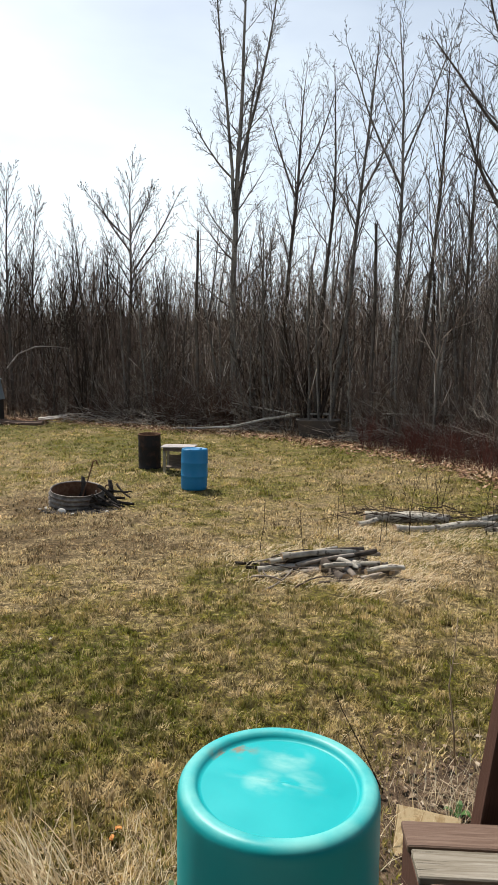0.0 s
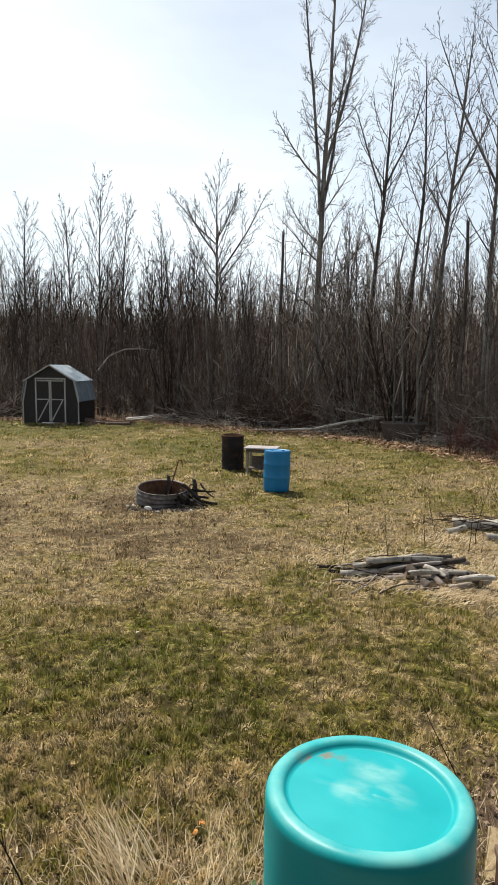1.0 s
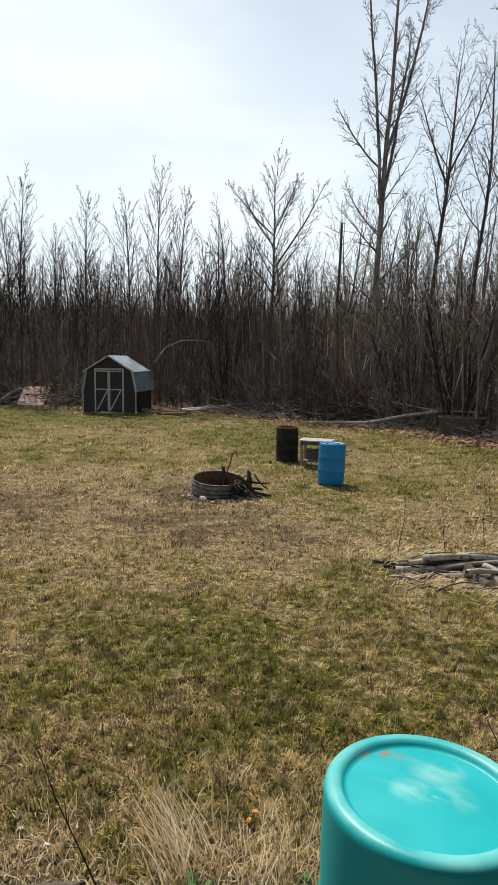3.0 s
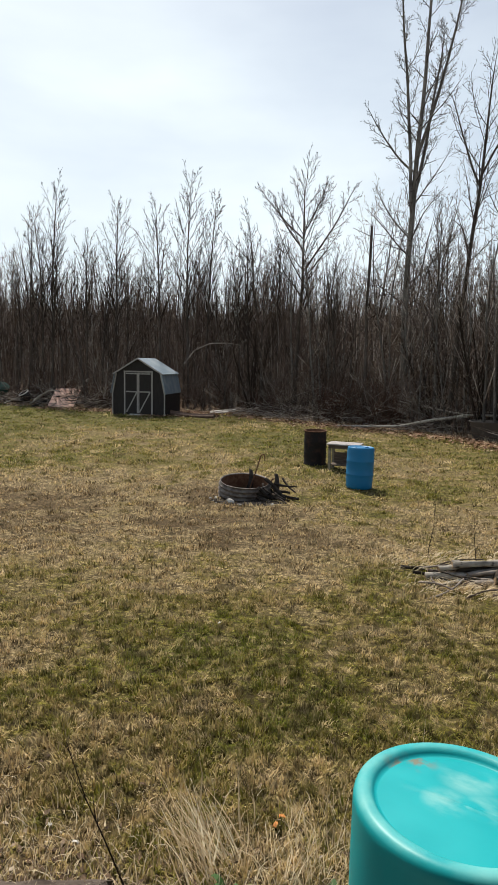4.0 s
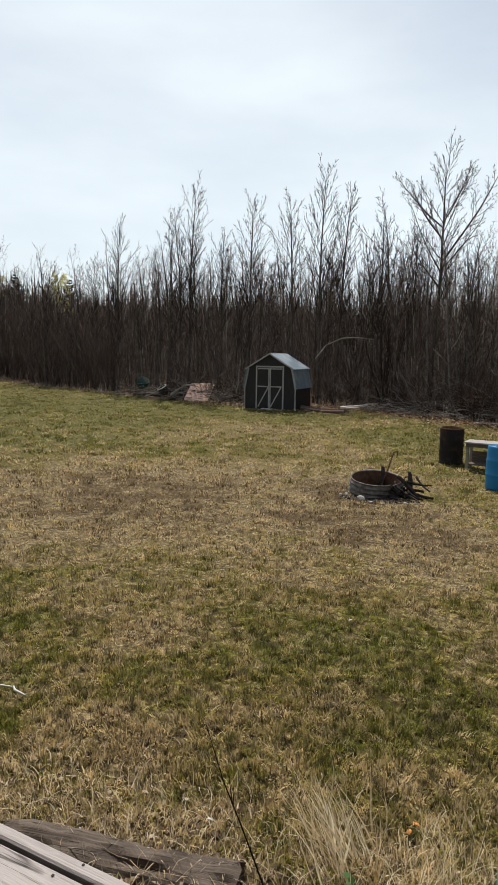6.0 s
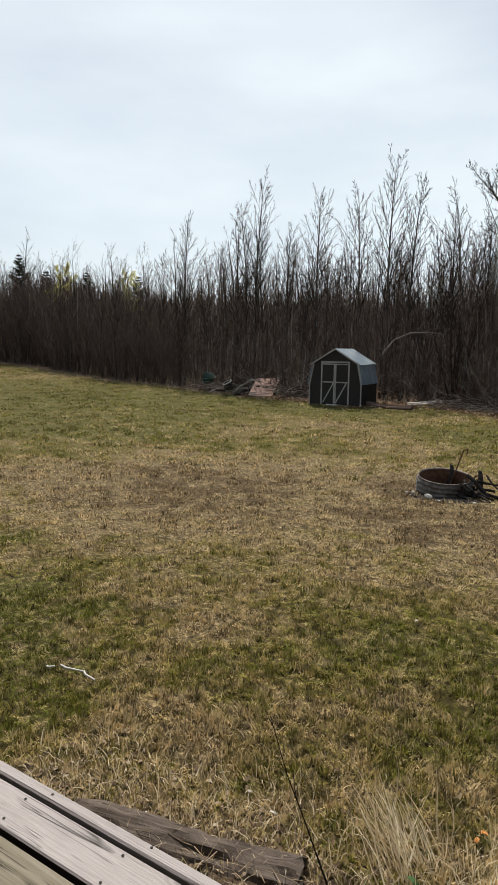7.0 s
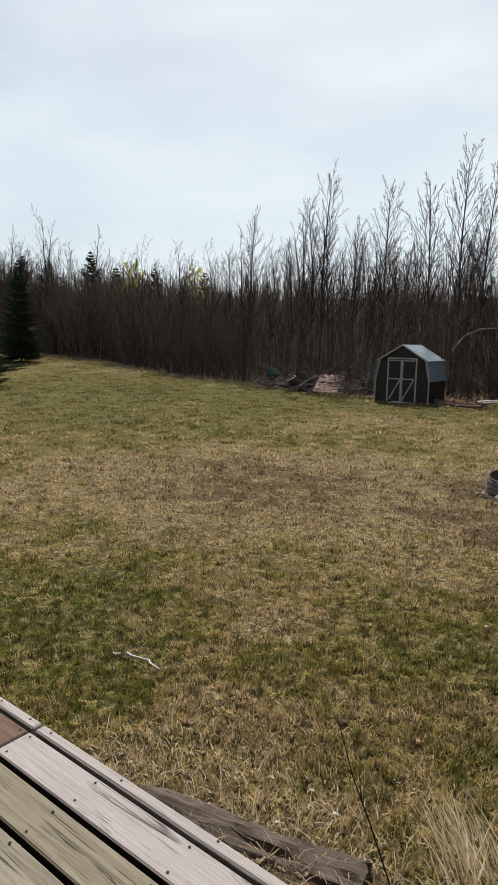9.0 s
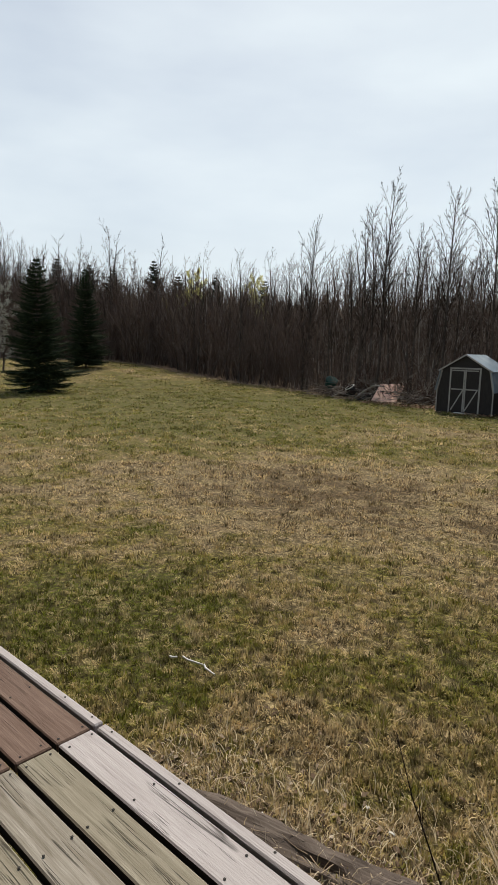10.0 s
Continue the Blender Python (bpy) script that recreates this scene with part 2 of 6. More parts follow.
def make_board(name, dark, mid, pale, along=0, scale=1.0, knots=True):
    """Weathered board with its grain along an axis."""
    m = Nodes(name, 0.82, 0, 0.25)
    r = m.chance()
    off = m.n.new("ShaderNodeVectorMath")
    off.operation = "ADD"
    comb = m.n.new("ShaderNodeCombineXYZ")
    m.l.new(m.calc("MULTIPLY", r, 37.0), comb.inputs[0])
    m.l.new(m.calc("MULTIPLY", r, 11.0), comb.inputs[1])
    m.l.new(m.coord, off.inputs[0])
    m.l.new(comb.outputs[0], off.inputs[1])
    def along_grain(across, lengthwise):
        k = [across, across, across]
        k[along] = lengthwise
        return tuple(k)
    knot = m.cells(1.0, m.stretch(off.outputs[0], along_grain(8.0, 3.0))) if knots else m.noise(3.0, 2.0)
    near_knot = m.spread(knot, 0.05, 0.30, 1.0, 0.0)
    bent = m.n.new("ShaderNodeVectorMath")
    bent.operation = "MULTIPLY_ADD"
    bend = m.n.new("ShaderNodeCombineXYZ")
    for slot in range(3):
        if slot != along:
            m.l.new(near_knot, bend.inputs[slot])
    m.l.new(bend.outputs[0], bent.inputs[0])
    bent.inputs[1].default_value = (0.010, 0.010, 0.010) if knots else (0, 0, 0)
    m.l.new(off.outputs[0], bent.inputs[2])
    grain = bent.outputs[0]
    g = m.noise(3.0 * scale, 6.0, m.stretch(grain, along_grain(24.0, 1.1)), 0.62, 0.5)
    fine = m.noise(2.2 * scale, 4.0, m.stretch(grain, along_grain(85.0, 2.2)), 0.7)
    blot = m.noise(5.0, 5.0, m.stretch(off.outputs[0], along_grain(1.6, 0.7)), 0.65)
    col = m.ramp(g, (0.22, dark), (0.42, mid), (0.80, pale))
    col = m.mix(m.spread(fine, 0.30, 0.42, 0.35, 0.0), col, m.mix(0.6, col, dark))
    col = m.mix(m.spread(blot, 0.42, 0.66, 0.0, 0.55), col, mid)
    col = m.mix(m.spread(blot, 0.30, 0.44, 0.4, 0.0), col, m.mix(0.4, col, dark))
    height = m.calc("ADD", g, m.calc("MULTIPLY", fine, 0.7))
    if knots:
        col = m.mix(m.spread(knot, 0.04, 0.10, 0.9, 0.0), col, m.mix(0.8, col, dark))
        col = m.mix(m.calc("MULTIPLY", m.spread(knot, 0.10, 0.13, 0.0, 0.6), m.spread(knot, 0.13, 0.18, 1.0, 0.0)), col, m.mix(0.6, col, dark))
        for across, lengthwise, thin, wide in ((9.0, 0.16, 0.002, 0.008), (30.0, 0.5, 0.003, 0.012)):
            line = m.calc("ABSOLUTE", m.calc("SUBTRACT", m.noise(1.0, 2.5, m.stretch(grain, along_grain(across, lengthwise)), 0.6), 0.5))
            broken = m.spread(m.noise(2.0, 3.0, m.stretch(off.outputs[0], along_grain(2.5, 1.2))), 0.52, 0.58)
            crack = m.calc("MULTIPLY", m.spread(line, thin, wide, 1.0, 0.0), broken)
            col = m.mix(m.calc("MULTIPLY", crack, 0.9), col, m.mix(0.85, col, tuple(c * 0.3 for c in dark)))
            height = m.calc("SUBTRACT", height, m.calc("MULTIPLY", crack, 1.5))
    return m.done(col, height, 0.6, 0.004)


def make_paint(name, base, worn, rough=0.5, metal=0.0, scale=6.0, lo=0.58, hi=0.72, spec=0.4):
    m = Nodes(name, rough, metal, spec)
    n = m.noise(scale, 6.0, None, 0.65)
    col = m.ramp(n, (lo, base), (hi, worn))
    col = m.mix(m.spread(m.noise(scale * 8, 3.0), 0.3, 0.7, 0.0, 0.3), col, m.mix(0.5, col, tuple(c * 0.7 for c in base)))
    return m.done(col, m.noise(scale * 6, 4.0), 0.15, 0.004, m.spread(n, 0.3, 0.7, rough - 0.06, min(1.0, rough + 0.2)))


def make_stems(name, k=1.0):
    m = Nodes(name, 0.95, 0, 0.0)
    i = m.island()
    col = m.ramp(i, *((at, tuple(c * k for c in tone)) for at, tone in ((0.0, (0.060, 0.044, 0.035)), (0.55, (0.14, 0.110, 0.090)), (0.85, (0.25, 0.212, 0.18)), (1.0, (0.46, 0.425, 0.38)))))
    return m.done(col)


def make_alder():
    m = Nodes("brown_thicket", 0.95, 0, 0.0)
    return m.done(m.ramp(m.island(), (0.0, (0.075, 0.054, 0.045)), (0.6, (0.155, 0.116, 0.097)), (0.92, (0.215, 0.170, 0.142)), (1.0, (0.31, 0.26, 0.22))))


def make_dead_leaf():
    m = Nodes("dead_leaves", 0.85, 0, 0.1)
    return m.done(m.ramp(m.island(), (0.0, (0.040, 0.028, 0.020)), (0.6, (0.13, 0.088, 0.058)), (0.9, (0.26, 0.20, 0.14)), (1.0, (0.42, 0.36, 0.28))))


def make_far():
    m = Nodes("far_woodland", 0.95, 0, 0.05)
    p = m.place()
    n = m.noise(2.6, 5.0, m.stretch(p, (1, 1, 0.10)), 0.7)
    col = m.ramp(n, (0.34, (0.050, 0.039, 0.033)), (0.55, (0.130, 0.104, 0.087)), (0.72, (0.24, 0.20, 0.168)))
    return m.done(col, n, 1.0, 0.5)


MAT = {
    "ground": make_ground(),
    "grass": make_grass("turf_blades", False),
    "straw": make_grass("dry_straw", True),
    "bark": make_bark("grey_bark", (0.038, 0.031, 0.026), (0.145, 0.124, 0.108)),
    "pale_twig": make_bark("pale_grey_twigs", (0.045, 0.037, 0.032), (0.135, 0.112, 0.096), 3.0, True),
    "aspen": make_bark("aspen_bark", (0.075, 0.068, 0.060), (0.27, 0.25, 0.225), 5.0, False, (0.06, 0.05, 0.04)),
    "twig": make_bark("bare_twigs", (0.026, 0.0195, 0.016), (0.072, 0.056, 0.047), 3.0, True),
    "woods": make_stems("far_stems", 1.6),
    "scrub": make_stems("scrub_stems", 0.85),
    "brown_stem": make_stems("brown_stems", 0.95),
    "far_mass": make_far(),
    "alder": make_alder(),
    "red_stem": make_bark("red_shrub_stems", (0.085, 0.036, 0.030), (0.18, 0.085, 0.070), 3.0, True),
    "russet_stem": make_bark("russet_shrub_stems", (0.060, 0.034, 0.027), (0.145, 0.088, 0.068), 3.0, True),
    "brush": make_bark("grey_brushwood", (0.15, 0.122, 0.10), (0.50, 0.455, 0.40), 4.0, True),
    "dry_stalk": make_bark("dry_weed_stalk", (0.24, 0.175, 0.115), (0.52, 0.42, 0.30), 5.0),
    "birch": make_bark("pale_birch_bark", (0.20, 0.18, 0.15), (0.55, 0.52, 0.46), 6.0, False, (0.07, 0.06, 0.05)),
    "log_end": make_board("sawn_log_end", (0.14, 0.09, 0.05), (0.30, 0.21, 0.13), (0.45, 0.34, 0.22), 0, 0.3, False),
    "char": make_bark("charred_wood", (0.012, 0.011, 0.010), (0.075, 0.065, 0.058), 8.0),
    "deck_grey": make_board("weathered_deck_board", (0.16, 0.140, 0.132), (0.365, 0.335, 0.328), (0.475, 0.445, 0.442)),
    "deck_tan": make_board("weathered_tan_board", (0.080, 0.066, 0.046), (0.205, 0.182, 0.134), (0.340, 0.312, 0.245)),
    "deck_old": make_board("flaking_weathered_board", (0.070, 0.057, 0.042), (0.195, 0.172, 0.135), (0.40, 0.375, 0.33), 0, 0.8),
    "deck_brown": make_board("worn_brown_board", (0.034, 0.022, 0.016), (0.125, 0.080, 0.060), (0.23, 0.165, 0.130)),
    "old_board": make_board("old_grey_board", (0.17, 0.152, 0.135), (0.42, 0.39, 0.355), (0.60, 0.575, 0.54)),
    "trim": make_board("greyed_white_trim", (0.14, 0.13, 0.118), (0.29, 0.275, 0.255), (0.42, 0.405, 0.38), 2),
    "post": make_board("brown_stained_post", (0.032, 0.015, 0.011), (0.066, 0.031, 0.022), (0.10, 0.050, 0.036), 2, 1.0, False),
    "timber": make_board("old_timber", (0.026, 0.019, 0.015), (0.080, 0.060, 0.047), (0.20, 0.165, 0.135)),
    # near-black colour that stands for the shade in the deck gaps
    "board_edge": make_paint("gap_shade_edge", (0.030, 0.025, 0.021), (0.055, 0.046, 0.038), 0.9, 0, 20.0),
    # boards of the unseen wall and eave added to block sky light
    "house": make_board("unseen_blocker_boards", (0.030, 0.020, 0.016), (0.055, 0.038, 0.030), (0.08, 0.057, 0.046), 0, 1.0, False),
    "shed_wall": make_board("dark_shed_siding", (0.010, 0.008, 0.008), (0.022, 0.019, 0.018), (0.042, 0.037, 0.035), 2, 1.0, False),
    "roof": make_paint("blue_grey_metal_roof", (0.24, 0.31, 0.36), (0.40, 0.45, 0.48), 0.45, 0.4, 1.6, 0.45, 0.65),
    "roof_old": make_paint("grey_roofing_felt", (0.17, 0.20, 0.22), (0.27, 0.29, 0.30), 0.8, 0.0, 2.5),
    "blue": make_paint("blue_plastic", (0.003, 0.158, 0.350), (0.010, 0.200, 0.40), 0.42, 0, 3.0),
    "black_steel": make_paint("blackened_steel", (0.012, 0.010, 0.010), (0.055, 0.030, 0.020), 0.75, 0.0, 5.0, 0.5, 0.7, 0.25),
    "rust": make_paint("rusty_steel", (0.105, 0.050, 0.028), (0.20, 0.115, 0.07), 0.85, 0.0, 9.0, 0.4, 0.65, 0.2),
    "zinc": make_paint("sooty_zinc", (0.085, 0.070, 0.060), (0.26, 0.235, 0.21), 0.6, 0.15, 6.0, 0.42, 0.66),
    "screw": make_paint("dark_screw_head", (0.02, 0.018, 0.016), (0.06, 0.04, 0.03), 0.6, 0.5, 60.0),
    "trough": make_paint("dark_rubber", (0.085, 0.072, 0.062), (0.16, 0.135, 0.115), 0.85, 0, 4.0),
    "stone": make_paint("pale_stone", (0.50, 0.48, 0.44), (0.30, 0.27, 0.23), 0.9, 0, 20.0),
    "ash": make_paint("ash_and_cinders", (0.024, 0.020, 0.017), (0.15, 0.13, 0.11), 0.95, 0, 30.0, 0.5, 0.66, 0.1),
    "pink": make_paint("faded_pink_panel", (0.80, 0.53, 0.41), (0.45, 0.24, 0.17), 0.85, 0, 2.2, 0.5, 0.64),
    "green": make_paint("dark_green_plastic", (0.003, 0.036, 0.026), (0.008, 0.055, 0.04), 0.7, 0, 4.0),
    "white": make_paint("dull_white_enamel", (0.58, 0.57, 0.54), (0.33, 0.30, 0.26), 0.6, 0, 7.0),
    "osb": make_paint("pale_strand_board", (0.60, 0.47, 0.28), (0.42, 0.29, 0.15), 0.85, 0, 26.0, 0.5, 0.6),
    "brick": make_paint("red_brick", (0.26, 0.085, 0.052), (0.36, 0.19, 0.14), 0.9, 0, 14.0),
    "orange": make_paint("orange_dry_leaf", (0.62, 0.26, 0.07), (0.40, 0.16, 0.05), 0.7, 0, 30.0),
    "leaf": make_paint("green_weed_leaf", (0.045, 0.105, 0.022), (0.09, 0.15, 0.035), 0.55, 0, 25.0),
    "dead_leaf": make_dead_leaf(),
    "bud": Nodes("yellow_green_buds", 0.8).done((0.66, 0.63, 0.24), through=0.45),
    "bud_pale": make_paint("pale_buds", (0.42, 0.41, 0.35), (0.52, 0.50, 0.45), 0.8, 0, 9.0),
}


def make_needles():
    m = Nodes("spruce_needles", 0.8, 0, 0.08)
    col = m.ramp(m.island(), (0.0, (0.011, 0.017, 0.009)), (0.6, (0.022, 0.033, 0.016)), (1.0, (0.055, 0.070, 0.033)))
    return m.done(col)


def make_teal():
    m = Nodes("teal_plastic", 0.42, 0, 0.30)
    n = m.noise(5.0, 5.0)
    col = m.ramp(n, (0.3, (0.002, 0.318, 0.348)), (0.7, (0.004, 0.37, 0.40)))
    x, y, z = m.split(m.coord)
    top = m.spread(z, 0.965, 0.979)
    # chalky scuffs and a rust smear on the upturned bottom
    scuff = m.spread(m.noise(8.0, 5.0, m.stretch(m.coord, (0.7, 1.3, 1))), 0.42, 0.62)
    spots = m.calc("MAXIMUM", m.calc("MAXIMUM", m.spread(m.away((-0.038, -0.012, 0.969), 0.075), 0.5, 1.0, 1, 0), m.spread(m.away((0.067, 0.022, 0.969), 0.075), 0.25, 1.0, 1, 0)), m.spread(m.away((-0.014, 0.135, 0.969), 0.10), 0.5, 1.0, 1, 0))
    col = m.mix(m.calc("MULTIPLY", m.calc("MULTIPLY", scuff, spots), 0.38), col, (0.42, 0.66, 0.60))
    # the chalky worn rim
    flat = m.calc("SQRT", m.calc("ADD", m.calc("MULTIPLY", x, x), m.calc("MULTIPLY", y, y)))
    worn = m.calc("MULTIPLY", m.calc("MULTIPLY", top, m.spread(flat, 0.238, 0.25)), m.spread(m.noise(7.0, 5.0), 0.36, 0.66, 0.05, 0.42))
    col = m.mix(worn, col, (0.30, 0.62, 0.56))
    rub = m.calc("MULTIPLY", m.spread(m.noise(26.0, 4.0), 0.42, 0.62), m.spread(m.away((-0.160, 0.135, 0.969), 0.065), 0.3, 1.0, 1, 0))
    col = m.mix(m.calc("MULTIPLY", rub, 0.85), col, (0.22, 0.17, 0.11))
    return m.done(col, m.noise(30.0, 4.0), 0.08, 0.003, m.spread(n, 0.3, 0.7, 0.33, 0.50))


def make_russet():
    m = Nodes("russet_leaves", 0.85, 0, 0.1)
    return m.done(m.ramp(m.island(), (0.0, (0.085, 0.045, 0.028)), (0.5, (0.22, 0.125, 0.075)), (0.85, (0.36, 0.235, 0.15)), (1.0, (0.50, 0.40, 0.29))))


MAT["russet"] = make_russet()
MAT["needles"] = make_needles()
MAT["teal"] = make_teal()


# ---- mesh helpers ----
def as_mesh(name, verts, quads, smooth=False):
    """A mesh from arrays of vertices and of faces with the same number of corners each."""
    verts, quads = np.asarray(verts, dtype=np.float32), np.asarray(quads, dtype=np.int32)
    me = bpy.data.meshes.new(name)
    k = quads.shape[1]
    me.vertices.add(len(verts))
    me.vertices.foreach_set("co", verts.ravel())
    me.loops.add(quads.size)
    me.loops.foreach_set("vertex_index", quads.ravel())
    me.polygons.add(len(quads))
    me.polygons.foreach_set("loop_start", np.arange(0, quads.size, k, dtype=np.int32))
    if smooth:
        me.polygons.foreach_set("use_smooth", np.ones(len(quads), dtype=bool))
    me.update(calc_edges=True)
    return me


def tubes(segs, k=4):
    """Vertices and quads of open tapered tubes; segs: rows of x0 y0 z0 x1 y1 z1 r0 r1."""
    s = np.asarray(segs, dtype=np.float64)
    p0, p1, r0, r1 = s[:, 0:3], s[:, 3:6], s[:, 6], s[:, 7]
    d = p1 - p0
    d = d / np.maximum(np.linalg.norm(d, axis=1, keepdims=True), 1e-9)
    ref = np.where(np.abs(d[:, 2:3]) < 0.9, [[0.0, 0.0, 1.0]], [[1.0, 0.0, 0.0]])
    u = np.cross(d, ref)
    u /= np.linalg.norm(u, axis=1, keepdims=True)
    v = np.cross(d, u)
    a = np.arange(k) * 2 * np.pi / k
    ring = u[:, None, :] * np.cos(a)[None, :, None] + v[:, None, :] * np.sin(a)[None, :, None]
    verts = np.concatenate([p0[:, None] + ring * r0[:, None, None], p1[:, None] + ring * r1[:, None, None]], axis=1)
    base = (np.arange(len(s)) * 2 * k)[:, None]
    i = np.arange(k)
    j = (i + 1) % k
    quads = np.stack([base + i, base + j, base + k + j, base + k + i], axis=2)
    return verts.reshape(-1, 3), quads.reshape(-1, 4)


def ribbons(segs, seed=0):
    """Vertices and quads of thin flat strips for the finest far twigs, turned every way."""
    s = np.asarray(segs, dtype=np.float64)
    p0, p1 = s[:, 0:3], s[:, 3:6]
    d = p1 - p0
    a = np.random.default_rng(seed).normal(size=d.shape)
    u = np.cross(d, a)
    u /= np.maximum(np.linalg.norm(u, axis=1, keepdims=True), 1e-9)
    w0, w1 = 1.1 * s[:, 6:7], 1.1 * s[:, 7:8]
    verts = np.stack([p0 - u * w0, p0 + u * w0, p1 + u * w1, p1 - u * w1], axis=1)
    return verts.reshape(-1, 3), np.arange(len(s) * 4).reshape(-1, 4)


def joined(*pieces):
    off, vs, qs = 0, [], []
    for v, q in pieces:
        vs.append(v)
        qs.append(q + off)
        off += len(v)
    return np.concatenate(vs), np.concatenate(qs)


def part(name, shape, material, parent=None, label="", at=None):
    """One mesh object under a thing or a part; shape: a bmesh or a mesh."""
    if isinstance(shape, bmesh.types.BMesh):
        me = bpy.data.meshes.new(name)
        shape.to_mesh(me)
        shape.free()
    else:
        me = shape
    if not me.materials:
        me.materials.append(MAT[material])
    ob = new(name, me)
    if parent is not None:
        ob.parent = parent
    if at is not None:
        ob.matrix_basis = at
    if label:
        tagged(ob, label)
    return ob


def thing(name, label, category, at=None, group="", kind=""):
    ob = new(name)
    ob.empty_display_size = 0.1
    if at is not None:
        ob.matrix_basis = at
    return tagged(ob, label, category, group, kind)


def box(sx, sy, sz, at=None, bevel=0.004, rough=0.0, rng=None):
    """A box with its base at z = 0, bevelled and, if rough, with uneven corners."""
    bm = bmesh.new()
    bmesh.ops.create_cube(bm, size=1.0, matrix=Matrix.Translation((0, 0, sz / 2)) @ Matrix.Diagonal((sx, sy, sz, 1)))
    if bevel:
        bmesh.ops.bevel(bm, geom=bm.edges[:], offset=min(bevel, 0.3 * min(sx, sy, sz)), segments=1, affect="EDGES")
    if rough:
        for v in bm.verts:
            v.co += Vector((rng.uniform(-1, 1), rng.uniform(-1, 1), rng.uniform(-1, 1))) * rough
    if at is not None:
        bm.transform(at)
    return bm


def lathe(profile, k=40, close_bottom=True, close_top=True):
    """A turned form from (radius, z) pairs."""
    bm = bmesh.new()
    rings = []
    for r, z in profile:
        rings.append([bm.verts.new((r * math.cos(2 * math.pi * i / k), r * math.sin(2 * math.pi * i / k), z)) for i in range(k)])
    for a, b in zip(rings, rings[1:]):
        for i in range(k):
            f = bm.faces.new((a[i], a[(i + 1) % k], b[(i + 1) % k], b[i]))
            f.smooth = True
    if close_bottom:
        bm.faces.new(rings[0][::-1])
    if close_top:
        bm.faces.new(rings[-1])
    bmesh.ops.recalc_face_normals(bm, faces=bm.faces)
    return bm


def rod(points, r, k=6):
    segs = [(*a, *b, r, r) for a, b in zip(points, points[1:])]
    return as_mesh("rod", *tubes(segs, k), smooth=True)


def pipe(points, radii, k=6):
    """One closed, tapering, bending stem through the points."""
    bm = bmesh.new()
    rings = []
    for i, (p, r) in enumerate(zip(points, radii)):
        d = Vector(points[min(i + 1, len(points) - 1)]) - Vector(points[max(i - 1, 0)])
        u = d.orthogonal().normalized()
        v = d.cross(u).normalized()
        rings.append([bm.verts.new(Vector(p) + (u * math.cos(6.2832 * j / k) + v * math.sin(6.2832 * j / k)) * r) for j in range(k)])
    for a, b in zip(rings, rings[1:]):
        for j in range(k):
            bm.faces.new((a[j], a[(j + 1) % k], b[(j + 1) % k], b[j])).smooth = True
    bm.faces.new(rings[0][::-1])
    bm.faces.new(rings[-1])
    return bm


def log_shape(length, r, rng, k=10, n=6, bend=0.03, taper=0.85, rough=0.11):
    """A short log along x with an uneven round section and closed ends."""
    bm = bmesh.new()
    lump = [rng.uniform(1 - rough, 1 + rough) for _ in range(k)]
    b1, b2 = rng.uniform(-bend, bend), rng.uniform(-bend, bend)
    rings = []
    for i in range(n + 1):
        t = i / n
        rr = r * (1 - (1 - taper) * t)
        cy, cz = b1 * math.sin(math.pi * t), b2 * math.sin(math.pi * t)
        rings.append([bm.verts.new((length * (t - 0.5) + rng.uniform(-0.006, 0.006), cy + rr * lump[j] * rng.uniform(0.95, 1.05) * math.cos(2 * math.pi * j / k), cz + rr * lump[j] * math.sin(2 * math.pi * j / k))) for j in range(k)])
    for a, b in zip(rings, rings[1:]):
        for j in range(k):
            bm.faces.new((a[j], a[(j + 1) % k], b[(j + 1) % k], b[j])).smooth = rough < 0.2
    e0, e1 = bm.faces.new(rings[0][::-1]), bm.faces.new(rings[-1])
    e0.material_index = e1.material_index = 1
    bmesh.ops.recalc_face_normals(bm, faces=bm.faces)
    me = bpy.data.meshes.new("log")
    bm.to_mesh(me)
    bm.free()
    return me


# ---- the plan ----
EDGE_AZ = [-180, -60, -40, -22, -18, -13.4, -6.8, 2, 5.6, 13.5, 17, 25, 36, 40.7, 45.9, 51.8, 56, 75, 110, 180]
EDGE_R = [60, 40, 15, 17.5, 19.1, 21.1, 23.2, 26.5, 27, 30, 32, 31, 37.5, 44, 48, 55, 60, 66, 80, 60]


def step01(t):
    t = np.clip(t, 0, 1)
    return t * t * (3 - 2 * t)


def azimuth(x, y):
    return np.degrees(np.arctan2(-np.asarray(x, float), np.asarray(y, float)))


def edge_of_wood(az):
    return np.interp(az, EDGE_AZ, EDGE_R)


def ground_z(x, y):
    """The lawn: a little higher by the house, level further off, rising gently far away."""
    x, y = np.asarray(x, float), np.asarray(y, float)
    r, az = np.hypot(x, y), azimuth(x, y)
    z = 0.40 * (1 - step01((r - 3.0) / 9.5))
    z = z + 1.3 * step01((r - 36) / 24) * step01((az - 38) / 20) * (az < 140)
    z = z + 0.02 * np.sin(1.3 * x + 0.6 * y) * np.sin(0.9 * y - 0.4 * x) + 0.008 * np.sin(4.1 * x + 1.7) * np.sin(3.7 * y)
    z = z + 0.10 * np.exp(-(((x + 12.3) / 4.0) ** 2 + ((y - 27.6) / 2.6) ** 2))
    return z + 0.09 * np.exp(-(((x + 0.4) / 2.6) ** 2 + ((y - 1.5) / 0.55) ** 2))


def gz(x, y):
    return float(ground_z(x, y))


